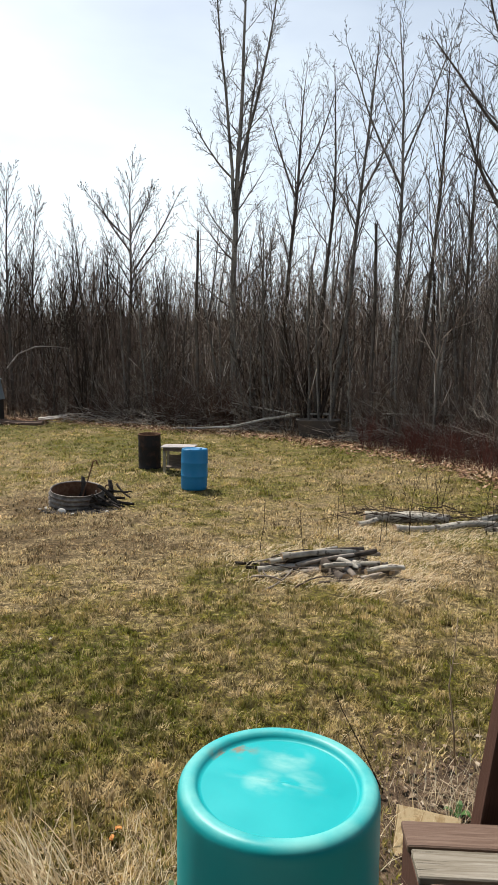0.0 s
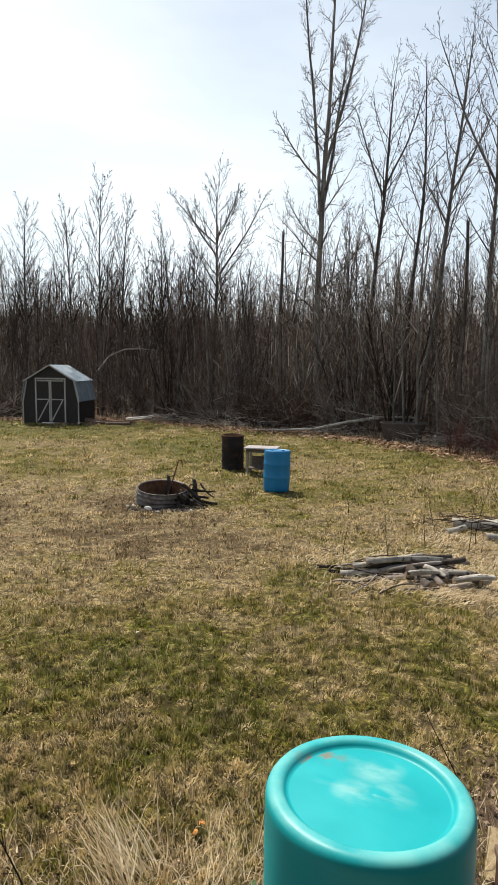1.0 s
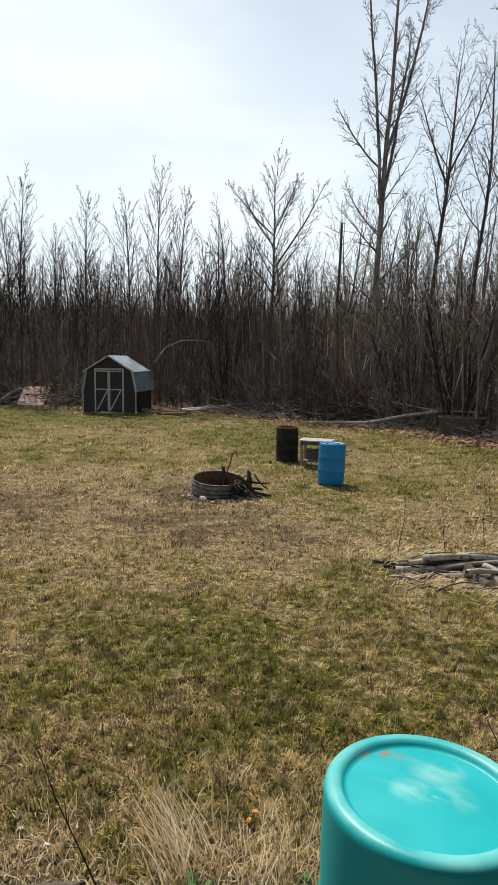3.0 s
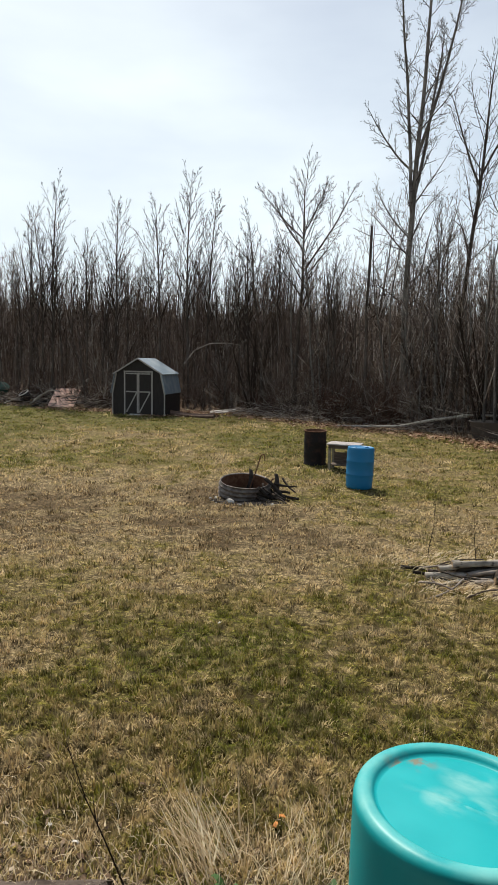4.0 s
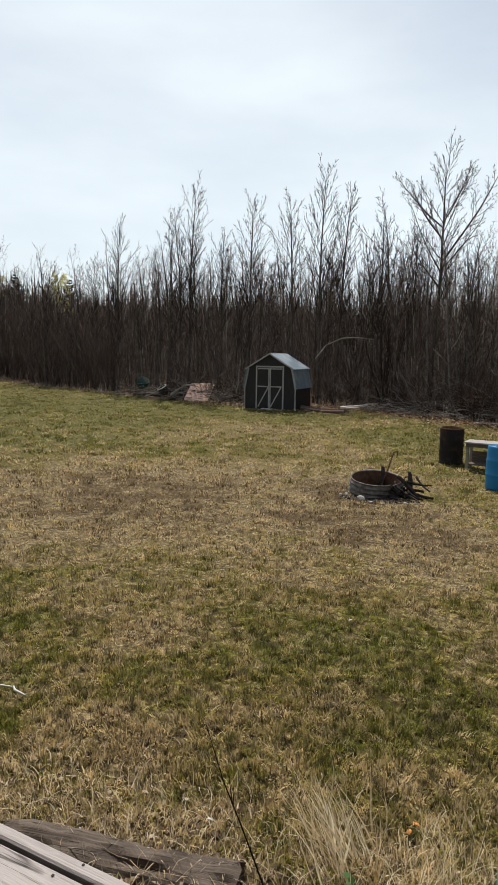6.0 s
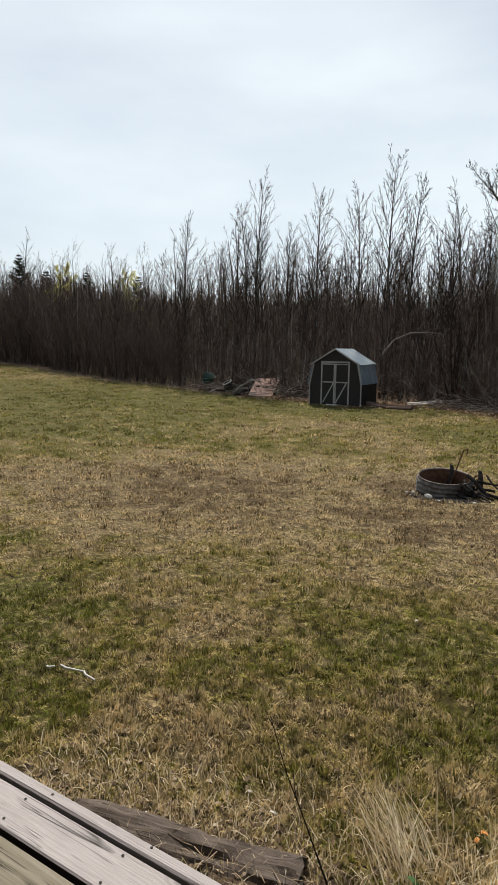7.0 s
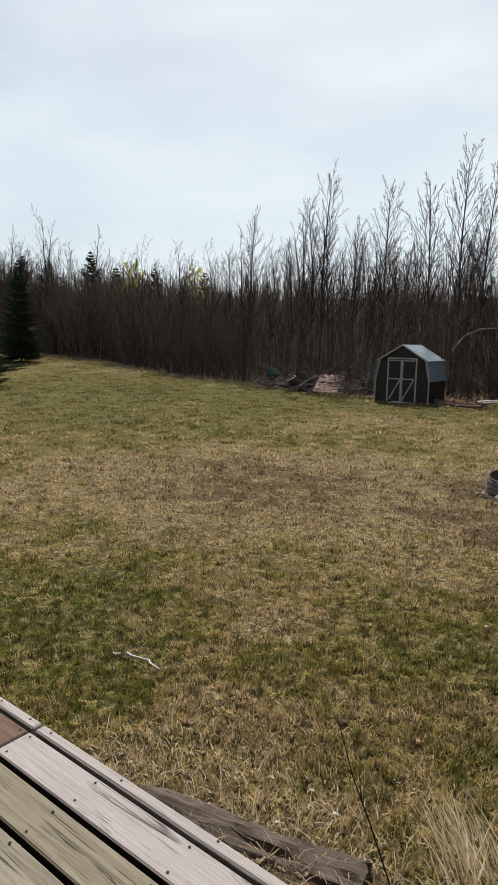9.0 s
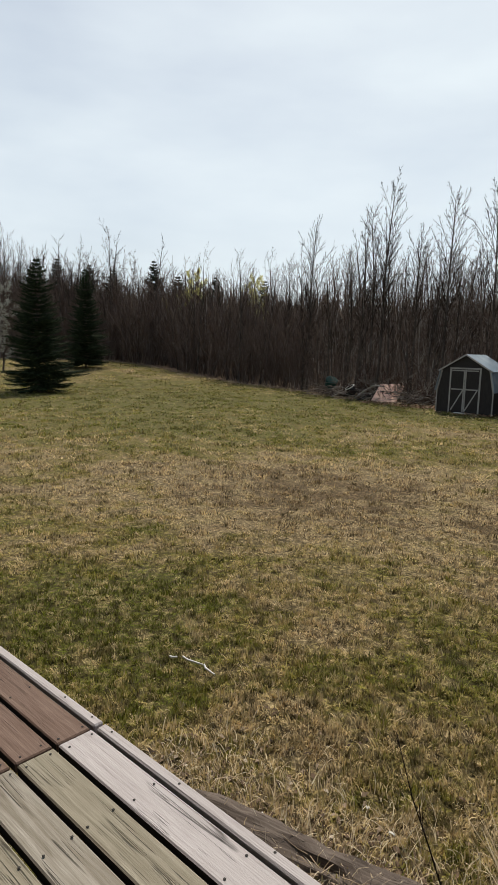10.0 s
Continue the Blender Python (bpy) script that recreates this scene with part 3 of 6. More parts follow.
def build_ground():
    radii = np.concatenate([[0.05], np.geomspace(0.3, 12, 70), np.geomspace(12.4, 110, 90), np.geomspace(120, 3000, 14)])
    n = 200
    a = np.arange(n) * 2 * np.pi / n
    x = (radii[:, None] * np.cos(a)).ravel()
    y = (radii[:, None] * np.sin(a)).ravel()
    r = np.hypot(x, y)
    lump = step01((r - edge_of_wood(azimuth(x, y)) + 1) / 3) * (r < 130)
    z = ground_z(x, y) + lump * 0.10 * np.sin(2.3 * x + 1.0) * np.sin(1.9 * y + 0.3)
    i = np.arange(len(radii) - 1)[:, None] * n + np.arange(n)
    j = np.arange(len(radii) - 1)[:, None] * n + (np.arange(n) + 1) % n
    quads = np.stack([i, j, j + n, i + n], axis=2).reshape(-1, 4)
    me = as_mesh("ground", np.stack([x, y, z], 1), quads[:, ::-1], True)
    me.attributes.new("wood", "FLOAT", "POINT").data.foreach_set("value", np.clip((r - edge_of_wood(azimuth(x, y)) + 2.2) / 2.0, 0, 1).astype(np.float32))
    bed = np.exp(-(((x + 0.6) / 2.0) ** 2 + ((y - 1.92) / 0.62) ** 2)) + 0.9 * np.exp(-(((x - 1.2) / 1.0) ** 2 + ((y - 2.9) / 0.9) ** 2)) + np.exp(-(((x + 3.3) / 0.8) ** 2 + ((y - 11.6) / 0.55) ** 2)) * 0.8
    me.attributes.new("bed", "FLOAT", "POINT").data.foreach_set("value", np.clip(bed, 0, 1).astype(np.float32))
    tagged(part("ground", me, "ground"), "patchy spring lawn of straw and green turf running into leaf litter", "ground", kind="structure")


build_ground()


def build_grass(name, label, count, rmin, rmax, az0, az1, hmin, hmax, width, clump, seed):
    """Short turf in small matted tufts whose blades lie the same way; one object."""
    g = np.random.default_rng(seed)
    per = 20
    tufts = count // per
    def spread_out(v):
        return np.repeat(v, per)
    cr = spread_out(rmin * (rmax / rmin) ** g.random(tufts))
    ca = np.radians(spread_out(g.uniform(az0, az1, tufts)))
    lie, flat, tone = spread_out(g.uniform(0, 2 * np.pi, tufts)), spread_out(g.random(tufts)), spread_out(g.normal(0, 0.5, tufts))
    wide = clump * np.maximum(1.0, cr / 6.0)
    x = -cr * np.sin(ca) + g.normal(0, 1, len(cr)) * wide
    y = cr * np.cos(ca) + g.normal(0, 1, len(cr)) * wide
    r, az, count = np.hypot(x, y), np.radians(azimuth(x, y)), len(cr)
    bare = np.exp(-(((x + 0.7) / 1.5) ** 2 + ((y - 1.92) / 0.46) ** 2)) + np.exp(-(((x - 1.2) / 0.9) ** 2 + ((y - 2.9) / 0.8) ** 2)) + np.exp(-(((x + 3.3) / 0.9) ** 2 + ((y - 11.9) / 0.7) ** 2))
    worn = 0.18 * np.exp(-(((x + 4.5) / 4.5) ** 2 + ((y - 9.7) / 1.3) ** 2))
    thin = np.sin(2.1 * x + 1.3 * np.sin(1.7 * y)) * np.sin(2.6 * y + np.sin(1.1 * x)) * 0.2 + 0.85 - worn
    keep = (g.random(count) > bare * 1.2) & (g.random(count) < thin) & (r < edge_of_wood(np.degrees(az)) - 0.4) & ~((y < 1.22) & (x < 1.2))
    x, y, r, lie, flat, tone = x[keep], y[keep], r[keep], lie[keep], flat[keep], tone[keep]
    n = len(x)
    z = ground_z(x, y) - 0.004
    h = g.uniform(hmin, hmax, n) * (0.55 + 0.6 * g.random(n) + 0.45 * (1 - flat)) * np.clip(r / 10.0, 1.0, 1.5)
    w = width * (0.5 + 0.9 * g.random(n)) * np.maximum(1.0, r / 6.0)
    turn, tilt = lie + g.normal(0, 0.6, n), np.clip(0.35 + 0.8 * flat + g.normal(0, 0.28, n), 0.1, 1.5)
    dx, dy = np.cos(turn), np.sin(turn)
    ox, oy = -dy * w / 2, dx * w / 2
    mx, my, mz = x + dx * h * 0.40 * np.sin(tilt), y + dy * h * 0.40 * np.sin(tilt), z + h * 0.58 * np.cos(tilt * 0.85) + 0.003
    tx, ty, tz = x + dx * h * np.sin(tilt), y + dy * h * np.sin(tilt), z + h * np.cos(tilt) + 0.006
    v = np.stack([np.stack([x - ox, y - oy, z], 1), np.stack([x + ox, y + oy, z], 1), np.stack([mx + ox * 0.7, my + oy * 0.7, mz], 1), np.stack([mx - ox * 0.7, my - oy * 0.7, mz], 1), np.stack([tx, ty, tz], 1)], 1).reshape(-1, 3)
    b = (np.arange(n) * 5)[:, None]
    tris = np.concatenate([b + [0, 1, 2], b + [0, 2, 3], b + [3, 2, 4]], 0)
    me = as_mesh(name, v, tris)
    me.attributes.new("tuft", "FLOAT", "POINT").data.foreach_set("value", np.repeat(tone, 5).astype(np.float32))
    return tagged(part(name, me, "grass"), label, "grass", kind="stuff")


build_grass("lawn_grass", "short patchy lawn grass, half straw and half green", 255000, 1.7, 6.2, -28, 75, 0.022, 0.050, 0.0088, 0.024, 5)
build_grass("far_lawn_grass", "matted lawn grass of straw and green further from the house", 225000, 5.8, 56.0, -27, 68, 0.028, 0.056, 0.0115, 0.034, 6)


# ---- trees ----
def unit(v):
    return v / max(1e-9, math.sqrt(v[0] ** 2 + v[1] ** 2 + v[2] ** 2))


def bough(out, rng, p, d, length, r, level, spec, tip=0.003):
    """Grow one axis with its side shoots; out[level] takes its segments."""
    n = spec["steps"][level]
    wob, up = spec["wobble"][level], spec["up"][level]
    kids, ang, ratio, first = spec["kids"][level], spec["angle"][level], spec["ratio"][level], spec["first"][level]
    pts = [(p, r, d)]
    step = length / n
    for i in range(n):
        d = unit(d + np.array([rng.gauss(0, wob), rng.gauss(0, wob), rng.gauss(0, wob * 0.6) + up]))
        q = p + d * step
        t = (i + 1) / n
        r2 = max(tip, r * (1 - t) ** spec["taper"][level] + tip * t)
        out[level].append((*p, *q, pts[-1][1], r2))
        pts.append((q, r2, d))
        p = q
    if level + 1 >= len(spec["steps"]):
        return
    turn = rng.uniform(0, 6.28)
    for k in range(kids):
        t = first + (1 - first) * (k + rng.random()) / kids
        t = min(t, 0.985)
        i = min(int(t * n), n - 1)
        f = t * n - i
        a, b = pts[i], pts[i + 1]
        q = a[0] * (1 - f) + b[0] * f
        rr = a[1] * (1 - f) + b[1] * f
        turn += 2.4 + rng.uniform(-0.5, 0.5)
        dd = a[2]
        side = unit(np.cross(dd, [math.cos(turn), math.sin(turn), 0.13]))
        an = radians(ang * rng.uniform(0.7, 1.3)) * (1 - 0.2 * t)
        nd = unit(dd * math.cos(an) + side * math.sin(an))
        full = (t - first) / (1 - first)
        # the lowest branches are stunted, the crown is widest a third of the way up and narrows to its tip
        shape = min(1.0, 0.5 + 1.7 * full) * (1 - spec["point"] * full) if level == 0 else 1 - 0.6 * t
        ln = length * ratio * shape * rng.uniform(0.55, 1.3)
        bough(out, rng, q, nd, ln, max(tip * 1.2, min(rr * spec["thin"][level], ln * 0.013 + tip)), level + 1, spec, tip)


# slender trees with airy crowns of fine ascending twigs
SLIM = dict(steps=[14, 6, 4, 2], wobble=[0.018, 0.035, 0.055, 0.09], up=[0.03, 0.045, 0.045, 0.04], kids=[32, 7, 3, 0], point=0.66, angle=[33, 27, 27, 0], ratio=[0.26, 0.46, 0.46, 0], first=[0.40, 0.16, 0.2, 0], taper=[0.65, 0.85, 0.9, 0.9], thin=[0.42, 0.6, 0.7, 0])
TALL = dict(SLIM, point=0.72, kids=[24, 11, 4, 0], angle=[40, 44, 42, 0], ratio=[0.24, 0.36, 0.44, 0], first=[0.42, 0.14, 0.2, 0], wobble=[0.028, 0.085, 0.12, 0.17], up=[0.03, 0.075, 0.04, 0.03])
BROAD = dict(SLIM, point=0.55, kids=[24, 9, 4, 0], angle=[48, 31, 29, 0], ratio=[0.30, 0.42, 0.44, 0], first=[0.40, 0.18, 0.2, 0], wobble=[0.020, 0.045, 0.06, 0.09], up=[0.02, 0.05, 0.05, 0.04], thin=[0.5, 0.6, 0.7, 0])
LEADER = dict(SLIM, kids=[30, 11, 4, 0], angle=[54, 44, 42, 0], ratio=[0.15, 0.44, 0.46, 0], first=[0.20, 0.12, 0.2, 0], wobble=[0.03, 0.10, 0.13, 0.17], up=[0.035, 0.06, 0.04, 0.03], thin=[0.34, 0.6, 0.7, 0])
LIMB = dict(SLIM, steps=[9, 5, 3, 2], kids=[14, 7, 4, 0], angle=[42, 38, 36, 0], ratio=[0.32, 0.42, 0.45, 0], first=[0.2, 0.15, 0.2, 0], wobble=[0.045, 0.06, 0.08, 0.11], up=[0.045, 0.05, 0.05, 0.04])
SPARSE = dict(SLIM, steps=[7, 4, 2], wobble=[0.05, 0.09, 0.15], up=[0.03, 0.06, 0.04], kids=[15, 5, 0], angle=[44, 42, 0], ratio=[0.19, 0.45, 0], first=[0.25, 0.12, 0], taper=[0.85, 0.9, 0.9], thin=[0.5, 0.65, 0])
BUSHY = dict(SLIM, steps=[7, 5, 3, 2], wobble=[0.08, 0.10, 0.13, 0.16], kids=[15, 8, 4, 0], angle=[36, 40, 40, 0], ratio=[0.50, 0.38, 0.42, 0], first=[0.10, 0.14, 0.15, 0], up=[0.05, 0.08, 0.06, 0.04])
YOUNG = dict(SLIM, steps=[9, 4, 3, 2], wobble=[0.05, 0.08, 0.12, 0.16], kids=[18, 6, 3, 0], ratio=[0.20, 0.42, 0.44, 0], first=[0.28, 0.14, 0.2, 0])


def grow(spec, height, r, seed, lean=(0, 0), tip=0.007):
    rng = random.Random(seed)
    out = [[] for _ in spec["steps"]]
    d = unit(np.array([lean[0] / height, lean[1] / height, 1.0]))
    bough(out, rng, np.array([0.0, 0.0, -0.15]), d, height, r, 0, spec, tip)
    return out


def knobs(segs, size, seed, share=1.0):
    """Small swollen buds at the ends of twigs."""
    g = np.random.default_rng(seed)
    s = np.asarray(segs, dtype=np.float64)
    s = s[g.random(len(s)) < share]
    c, k = s[:, 3:6], len(s)
    r = size * g.uniform(0.6, 1.3, (k, 1, 1))
    turn = g.uniform(0, 6.28, k)
    u = np.stack([np.cos(turn), np.sin(turn), np.zeros(k)], 1)[:, None] * 0.7
    w = np.stack([-np.sin(turn), np.cos(turn), np.zeros(k)], 1)[:, None] * 0.7
    z = np.array([[[0.0, 0.0, 1.3]]])
    v = np.concatenate([c[:, None] + r * o for o in (u, w, -u, -w, z, -z)], 1)
    base = (np.arange(k) * 6)[:, None, None]
    f = np.array([[0, 1, 4], [1, 2, 4], [2, 3, 4], [3, 0, 4], [1, 0, 5], [2, 1, 5], [3, 2, 5], [0, 3, 5]])
    return v.reshape(-1, 3), (base + f[None]).reshape(-1, 3)


def tree_meshes(spec, height, r, seed, lean=(0, 0), bark="bark", twig="twig", tip=0.0048):
    out = grow(spec, height, r, seed, lean, tip)
    flare = [(0, 0, -0.2, out[0][0][0], out[0][0][1], 0.35, r * 1.5, r * 1.02)]
    trunk = as_mesh("trunk", *tubes(flare + out[0], 8), smooth=True)
    trunk.materials.append(MAT[bark])
    limbs = as_mesh("crown", *joined(tubes(out[1], 4), ribbons(sum(out[2:], []), seed)))
    limbs.materials.append(MAT[twig])
    return trunk, limbs, out[-1], out[0]


def plant_tree(x, y, spec, height, r, seed, label, lean=(0, 0), bark="bark", limbs=(), buds=0.0, twig="twig", tip=0.0048):
    """A tree of its own; limbs: height of the fork, bearing (0 right, 180 left), degrees from upright, length, form."""
    t = thing("bare_tree", label, "tree", pose(x, y, gz(x, y)), "trees along the lawn")
    trunk, crown, tips, axis = tree_meshes(spec, height, r, seed, lean, bark, twig, tip)
    part("trunk", trunk, bark, t)
    part("crown", crown, twig, t)
    rng = random.Random(seed * 7)
    for fork, bearing, angle, length, form in limbs:
        a = radians(bearing)
        low = next((q for q in axis if q[5] >= fork), axis[-1])
        f = min(1.0, max(0.0, (fork - low[2]) / (low[5] - low[2])))
        start, girth = np.array(low[:3]) * (1 - f) + np.array(low[3:6]) * f, low[6] * (1 - f) + low[7] * f
        out = [[] for _ in form["steps"]]
        d = np.array([math.sin(radians(angle)) * math.cos(a), math.sin(radians(angle)) * math.sin(a), math.cos(radians(angle))])
        bough(out, rng, start, d, length, min(0.85 * girth, 0.013 * length + 0.006), 0, form, 0.0048)
        part("limb", as_mesh("limb", *joined(tubes(out[0], 6), tubes(out[1], 4), ribbons(out[2] + out[3], seed))), bark, t)
        tips = tips + out[-1]
    if buds:
        tagged(part("buds", as_mesh("buds", *knobs(tips, buds, seed, 0.30)), "twig", t, "dark swollen buds"), kind="stuff")
    return t


# tall and broad trees that stand out along the edge: x, y, form, height, trunk radius, lean of the top, bark
EDGE_TREES = [
    (-5.8, 29.9, BROAD, 11.20, 0.107, (0.2, 0), "bark", "bare broad-crowned tree with buds at the edge of the lawn"),
    (-0.55, 27.7, LEADER, 20.5, 0.150, (-0.4, 0), "aspen", "very tall bare aspen dividing into several upright leaders"),
    (1.2, 26.2, TALL, 14.3, 0.109, (0.1, 0), "bark", "tall slender bare tree forked halfway up"),
    (2.6, 24.9, TALL, 14.2, 0.091, (0.7, 0), "bark", "tall slender bare tree with fine upright branches"),
    (3.1, 24.3, TALL, 15.4, 0.100, (1.3, 0), "aspen", "tall slender bare aspen leaning a little"),
    (5.05, 22.2, TALL, 14.6, 0.091, (0.45, 0), "aspen", "tall slender bare aspen with pale bark"),
    (5.6, 21.3, SLIM, 13.0, 0.081, (0.6, 0), "bark", "slender bare tree in a dense clump"),
    (6.6, 19.2, SLIM, 11.0, 0.065, (-0.4, 0), "bark", "slender bare tree beside red shrubs"),
    (7.0, 18.4, BROAD, 14.6, 0.102, (0.5, 0), "bark", "bare tree with long upswept limbs beside red shrubs"),
    (-11.9, 31.5, SLIM, 11.70, 0.080, (0.2, 0), "bark", "slender bare tree with buds behind the shed"),
    (-13.2, 31.0, SLIM, 10.50, 0.070, (-0.3, 0), "bark", "slender bare tree behind the shed"),
    (-11.2, 32.0, SLIM, 10.90, 0.070, (0.5, 0), "bark", "thin bare tree behind the shed"),
    (-15.9, 31.2, SLIM, 11.20, 0.075, (0.1, 0), "bark", "slender bare tree behind the brush heap"),
    (-17.9, 31.5, SLIM, 9.20, 0.060, (-0.3, 0), "bark", "thin bare tree behind the brush heap"),
    (-20.1, 31.6, SLIM, 11.90, 0.081, (0, 0), "bark", "slender bare tree behind the brush heap"),
    (-21.0, 32.0, SLIM, 10.50, 0.070, (0, 0), "bark", "thin bare tree at the edge of the wood"),
    (-7.7, 31.2, BUSHY, 9.30, 0.076, (-0.4, 0), "bark", "many-branched bare tree at the edge of the lawn"),
    (-8.6, 31.8, SLIM, 9.30, 0.065, (-0.4, 0), "bark", "thin bare tree at the edge of the lawn"),
    (-27.4, 34.2, SLIM, 10.90, 0.070, (0, 0), "bark", "slender bare tree standing above the thicket"),
    (-30.0, 35.0, SLIM, 8.90, 0.060, (-0.1, 0), "bark", "thin bare tree standing above the thicket"),
    (-57.8, 28.6, SLIM, 10.50, 0.086, (0, 0), "bark", "bare tree beyond the spruces"),
    (-53.0, 33.0, BROAD, 9.50, 0.082, (0, 0), "bark", "bare tree beyond the spruces"),
]
# the limbs that give some of them their outline
MAIN_LIMBS = {
    0: [(6.9, -8, 40, 4.4, LIMB), (8.4, 172, 50, 3.6, LIMB), (8.7, 20, 34, 2.9, LIMB), (7.9, 200, 38, 3.0, LIMB)],
    1: [(8.6, 178, 9, 10.5, LEADER), (11.0, 2, 17, 8.6, LEADER), (10.4, 176, 52, 3.4, LIMB), (5.9, 4, 46, 2.9, LIMB), (7.8, 185, 44, 2.6, LIMB), (9.4, 60, 20, 8.0, LEADER)],
    2: [(9.3, 180, 26, 3.6, LIMB), (9.7, 6, 24, 4.2, LIMB)],
    4: [(9.0, 0, 30, 3.4, LIMB), (7.9, 182, 34, 2.6, LIMB)],
    5: [(8.7, 178, 24, 5.4, LIMB), (9.5, 8, 20, 5.0, LIMB)],
    8: [(8.4, 182, 42, 4.6, LIMB), (6.6, 176, 36, 4.2, LIMB), (9.6, 190, 34, 4.4, LIMB), (8.0, 10, 38, 4.2, LIMB)],
}
for n, (x, y, spec, h, r, lean, bark, label) in enumerate(EDGE_TREES):
    plant_tree(x, y, spec, h, r, 100 + n, label, lean, bark, MAIN_LIMBS.get(n, ()), 0.017 if n == 0 or 9 <= n < 16 else 0.0, "pale_twig" if 1 <= n < 9 else "twig", 0.0042 if 1 <= n < 9 else 0.0064)


def build_snag(x, y, h, r, seed):
    rng = random.Random(seed)
    t = thing("dead_tree", "dead grey trunk with its top snapped off", "dead tree", pose(x, y, gz(x, y)), "dead trunks")
    p, segs = np.array([0.0, 0.0, -0.2]), []
    for i in range(8):
        q = p + np.array([rng.uniform(-0.04, 0.04), rng.uniform(-0.04, 0.04), (h + 0.2) / 8])
        segs.append((*p, *q, r * (1.25 - 0.05 * i if i else 1.5), r * (1.2 - 0.05 * i)))
        p = q
    for i in range(4):
        a = i * 1.57
        segs.append((p[0] + 0.03 * math.cos(a), p[1] + 0.03 * math.sin(a), p[2] - 0.05, p[0] + 0.045 * math.cos(a), p[1] + 0.045 * math.sin(a), p[2] + rng.uniform(0.05, 0.3), 0.028, 0.006))
    part("trunk", as_mesh("trunk", *tubes(segs, 8), smooth=True), "bark", t)
    for i in range(7):
        z, a, ln = rng.uniform(0.35, 0.98) * h, rng.uniform(0, 6.28), rng.uniform(0.3, 1.3)
        stub = ((0, 0, z, ln * math.cos(a), ln * math.sin(a), z + ln * rng.uniform(0.3, 1.0), 0.018, 0.006))
        part("branch_stub", as_mesh("branch_stub", *tubes([stub], 5)), "twig", t)


build_snag(-2.3, 28.3, 8.4, 0.064, 3)
build_snag(4.5, 22.9, 7.6, 0.060, 4)
build_snag(6.1, 20.9, 5.6, 0.052, 6)

def skyline(az):
    """Degrees above level to which the tops of the wood reach."""
    return np.interp(az, [-40, -8, 6, 20, 30, 36, 41, 60, 80], [9.8, 8.9, 8.2, 8.3, 8.4, 7.6, 6.1, 6.0, 6.5])


def top_height(az, r, share):
    return 2.68 + r * math.tan(radians(float(skyline(az)) * share))


# a second row of young trees, copied from a few forms
FORMS = []
for n in range(14):
    k, pale = n % 7, n >= 7
    spec = (YOUNG, SLIM, BUSHY, YOUNG, SLIM, BUSHY, YOUNG)[k]
    bark = "aspen" if pale else "bark"
    src = tree_meshes(spec, 8.0, (0.066, 0.058, 0.055, 0.062, 0.060, 0.050, 0.064)[k], 300 + n, (0, 0), bark, ("woods" if k % 2 else "pale_twig") if pale else ("alder" if k % 2 else "twig"), 0.0042)[:2]
    FORMS.append((src, "young bare tree with pale bark in the wood" if bark == "aspen" else "young bare tree in the wood behind the lawn"))
rng = random.Random(41)
count = 0
while count < 350:
    az = rng.uniform(-31, 66)
    r = float(edge_of_wood(az)) + 0.6 + 10.0 * rng.random() ** 1.3
    x, y = -r * math.sin(radians(az)), r * math.cos(radians(az))
    if (-14.4 < x < -9.8 and 25.5 < y < 30.2) or (-11 < x < -7.5 and y < 31.2):
        continue
    (trunk, limbs), label = FORMS[count % 7 + (7 if az + rng.gauss(0, 7) < 8 else 0)]
    share = rng.uniform(0.55, 1.12) if rng.random() < (0.8 if az > 5 else 0.68) else rng.uniform(1.1, 1.45 if az > 5 else 1.75)
    s = min(12.0, top_height(az, r, share)) / 8.0
    t = thing("young_tree", label, "tree", pose(x, y, gz(x, y), rng.uniform(-4, 4), rng.uniform(-4, 4), rng.uniform(0, 360)) @ Matrix.Diagonal((s, s, s, 1)), "young trees of the wood")
    part("trunk", trunk, "bark", t)
    part("crown", limbs, "twig", t)
    count += 1


def scatter(ready, spots, name, material, label, category):
    """Many small plants in one object; spots: rows of x y z turn scale form."""
    vs, qs, off = [], [], 0
    for x, y, z, turn, s, i in spots:
        v, q = ready[i]
        c, sn = math.cos(turn) * s, math.sin(turn) * s
        vs.append(np.stack([x + c * v[:, 0] - sn * v[:, 1], y + sn * v[:, 0] + c * v[:, 1], z + s * v[:, 2]], 1))
        qs.append(q + off)
        off += len(v)
    me = as_mesh(name, np.concatenate(vs), np.concatenate(qs))
    return tagged(part(name, me, material), label, category, kind="stuff")


def build_far_woods():
    forms = []
    for i in range(8):
        out = grow(SPARSE, 9.0, 0.056, 500 + i, (0, 0), 0.008)
        forms.append(joined(tubes(out[0], 3), ribbons(out[1] + out[2], i)))
    g = random.Random(77)
    pale, brown = [], []
    while len(pale) + len(brown) < 2300:
        az = g.uniform(-40, 82)
        r = float(edge_of_wood(az)) + 2.0 + 42 * g.random() ** 1.1
        x, y = -r * math.sin(radians(az)), r * math.cos(radians(az))
        h = min(13.0, top_height(az, r, g.uniform(0.45, 1.0) if g.random() < 0.85 else g.uniform(0.95, 1.2)))
        spot = (x, y, gz(x, y), g.uniform(0, 6.28), h / 9.0, g.randrange(len(forms)))
        (pale if az + g.gauss(0, 6) < 10 and g.random() < 0.7 else brown).append(spot)
    scatter(forms, pale, "far_woods", "woods", "deep wood of thin bare pale grey trees", "woods")
    scatter(forms, brown, "brown_woods", "brown_stem", "deep wood of thin bare dark brown trees", "woods")


build_far_woods()


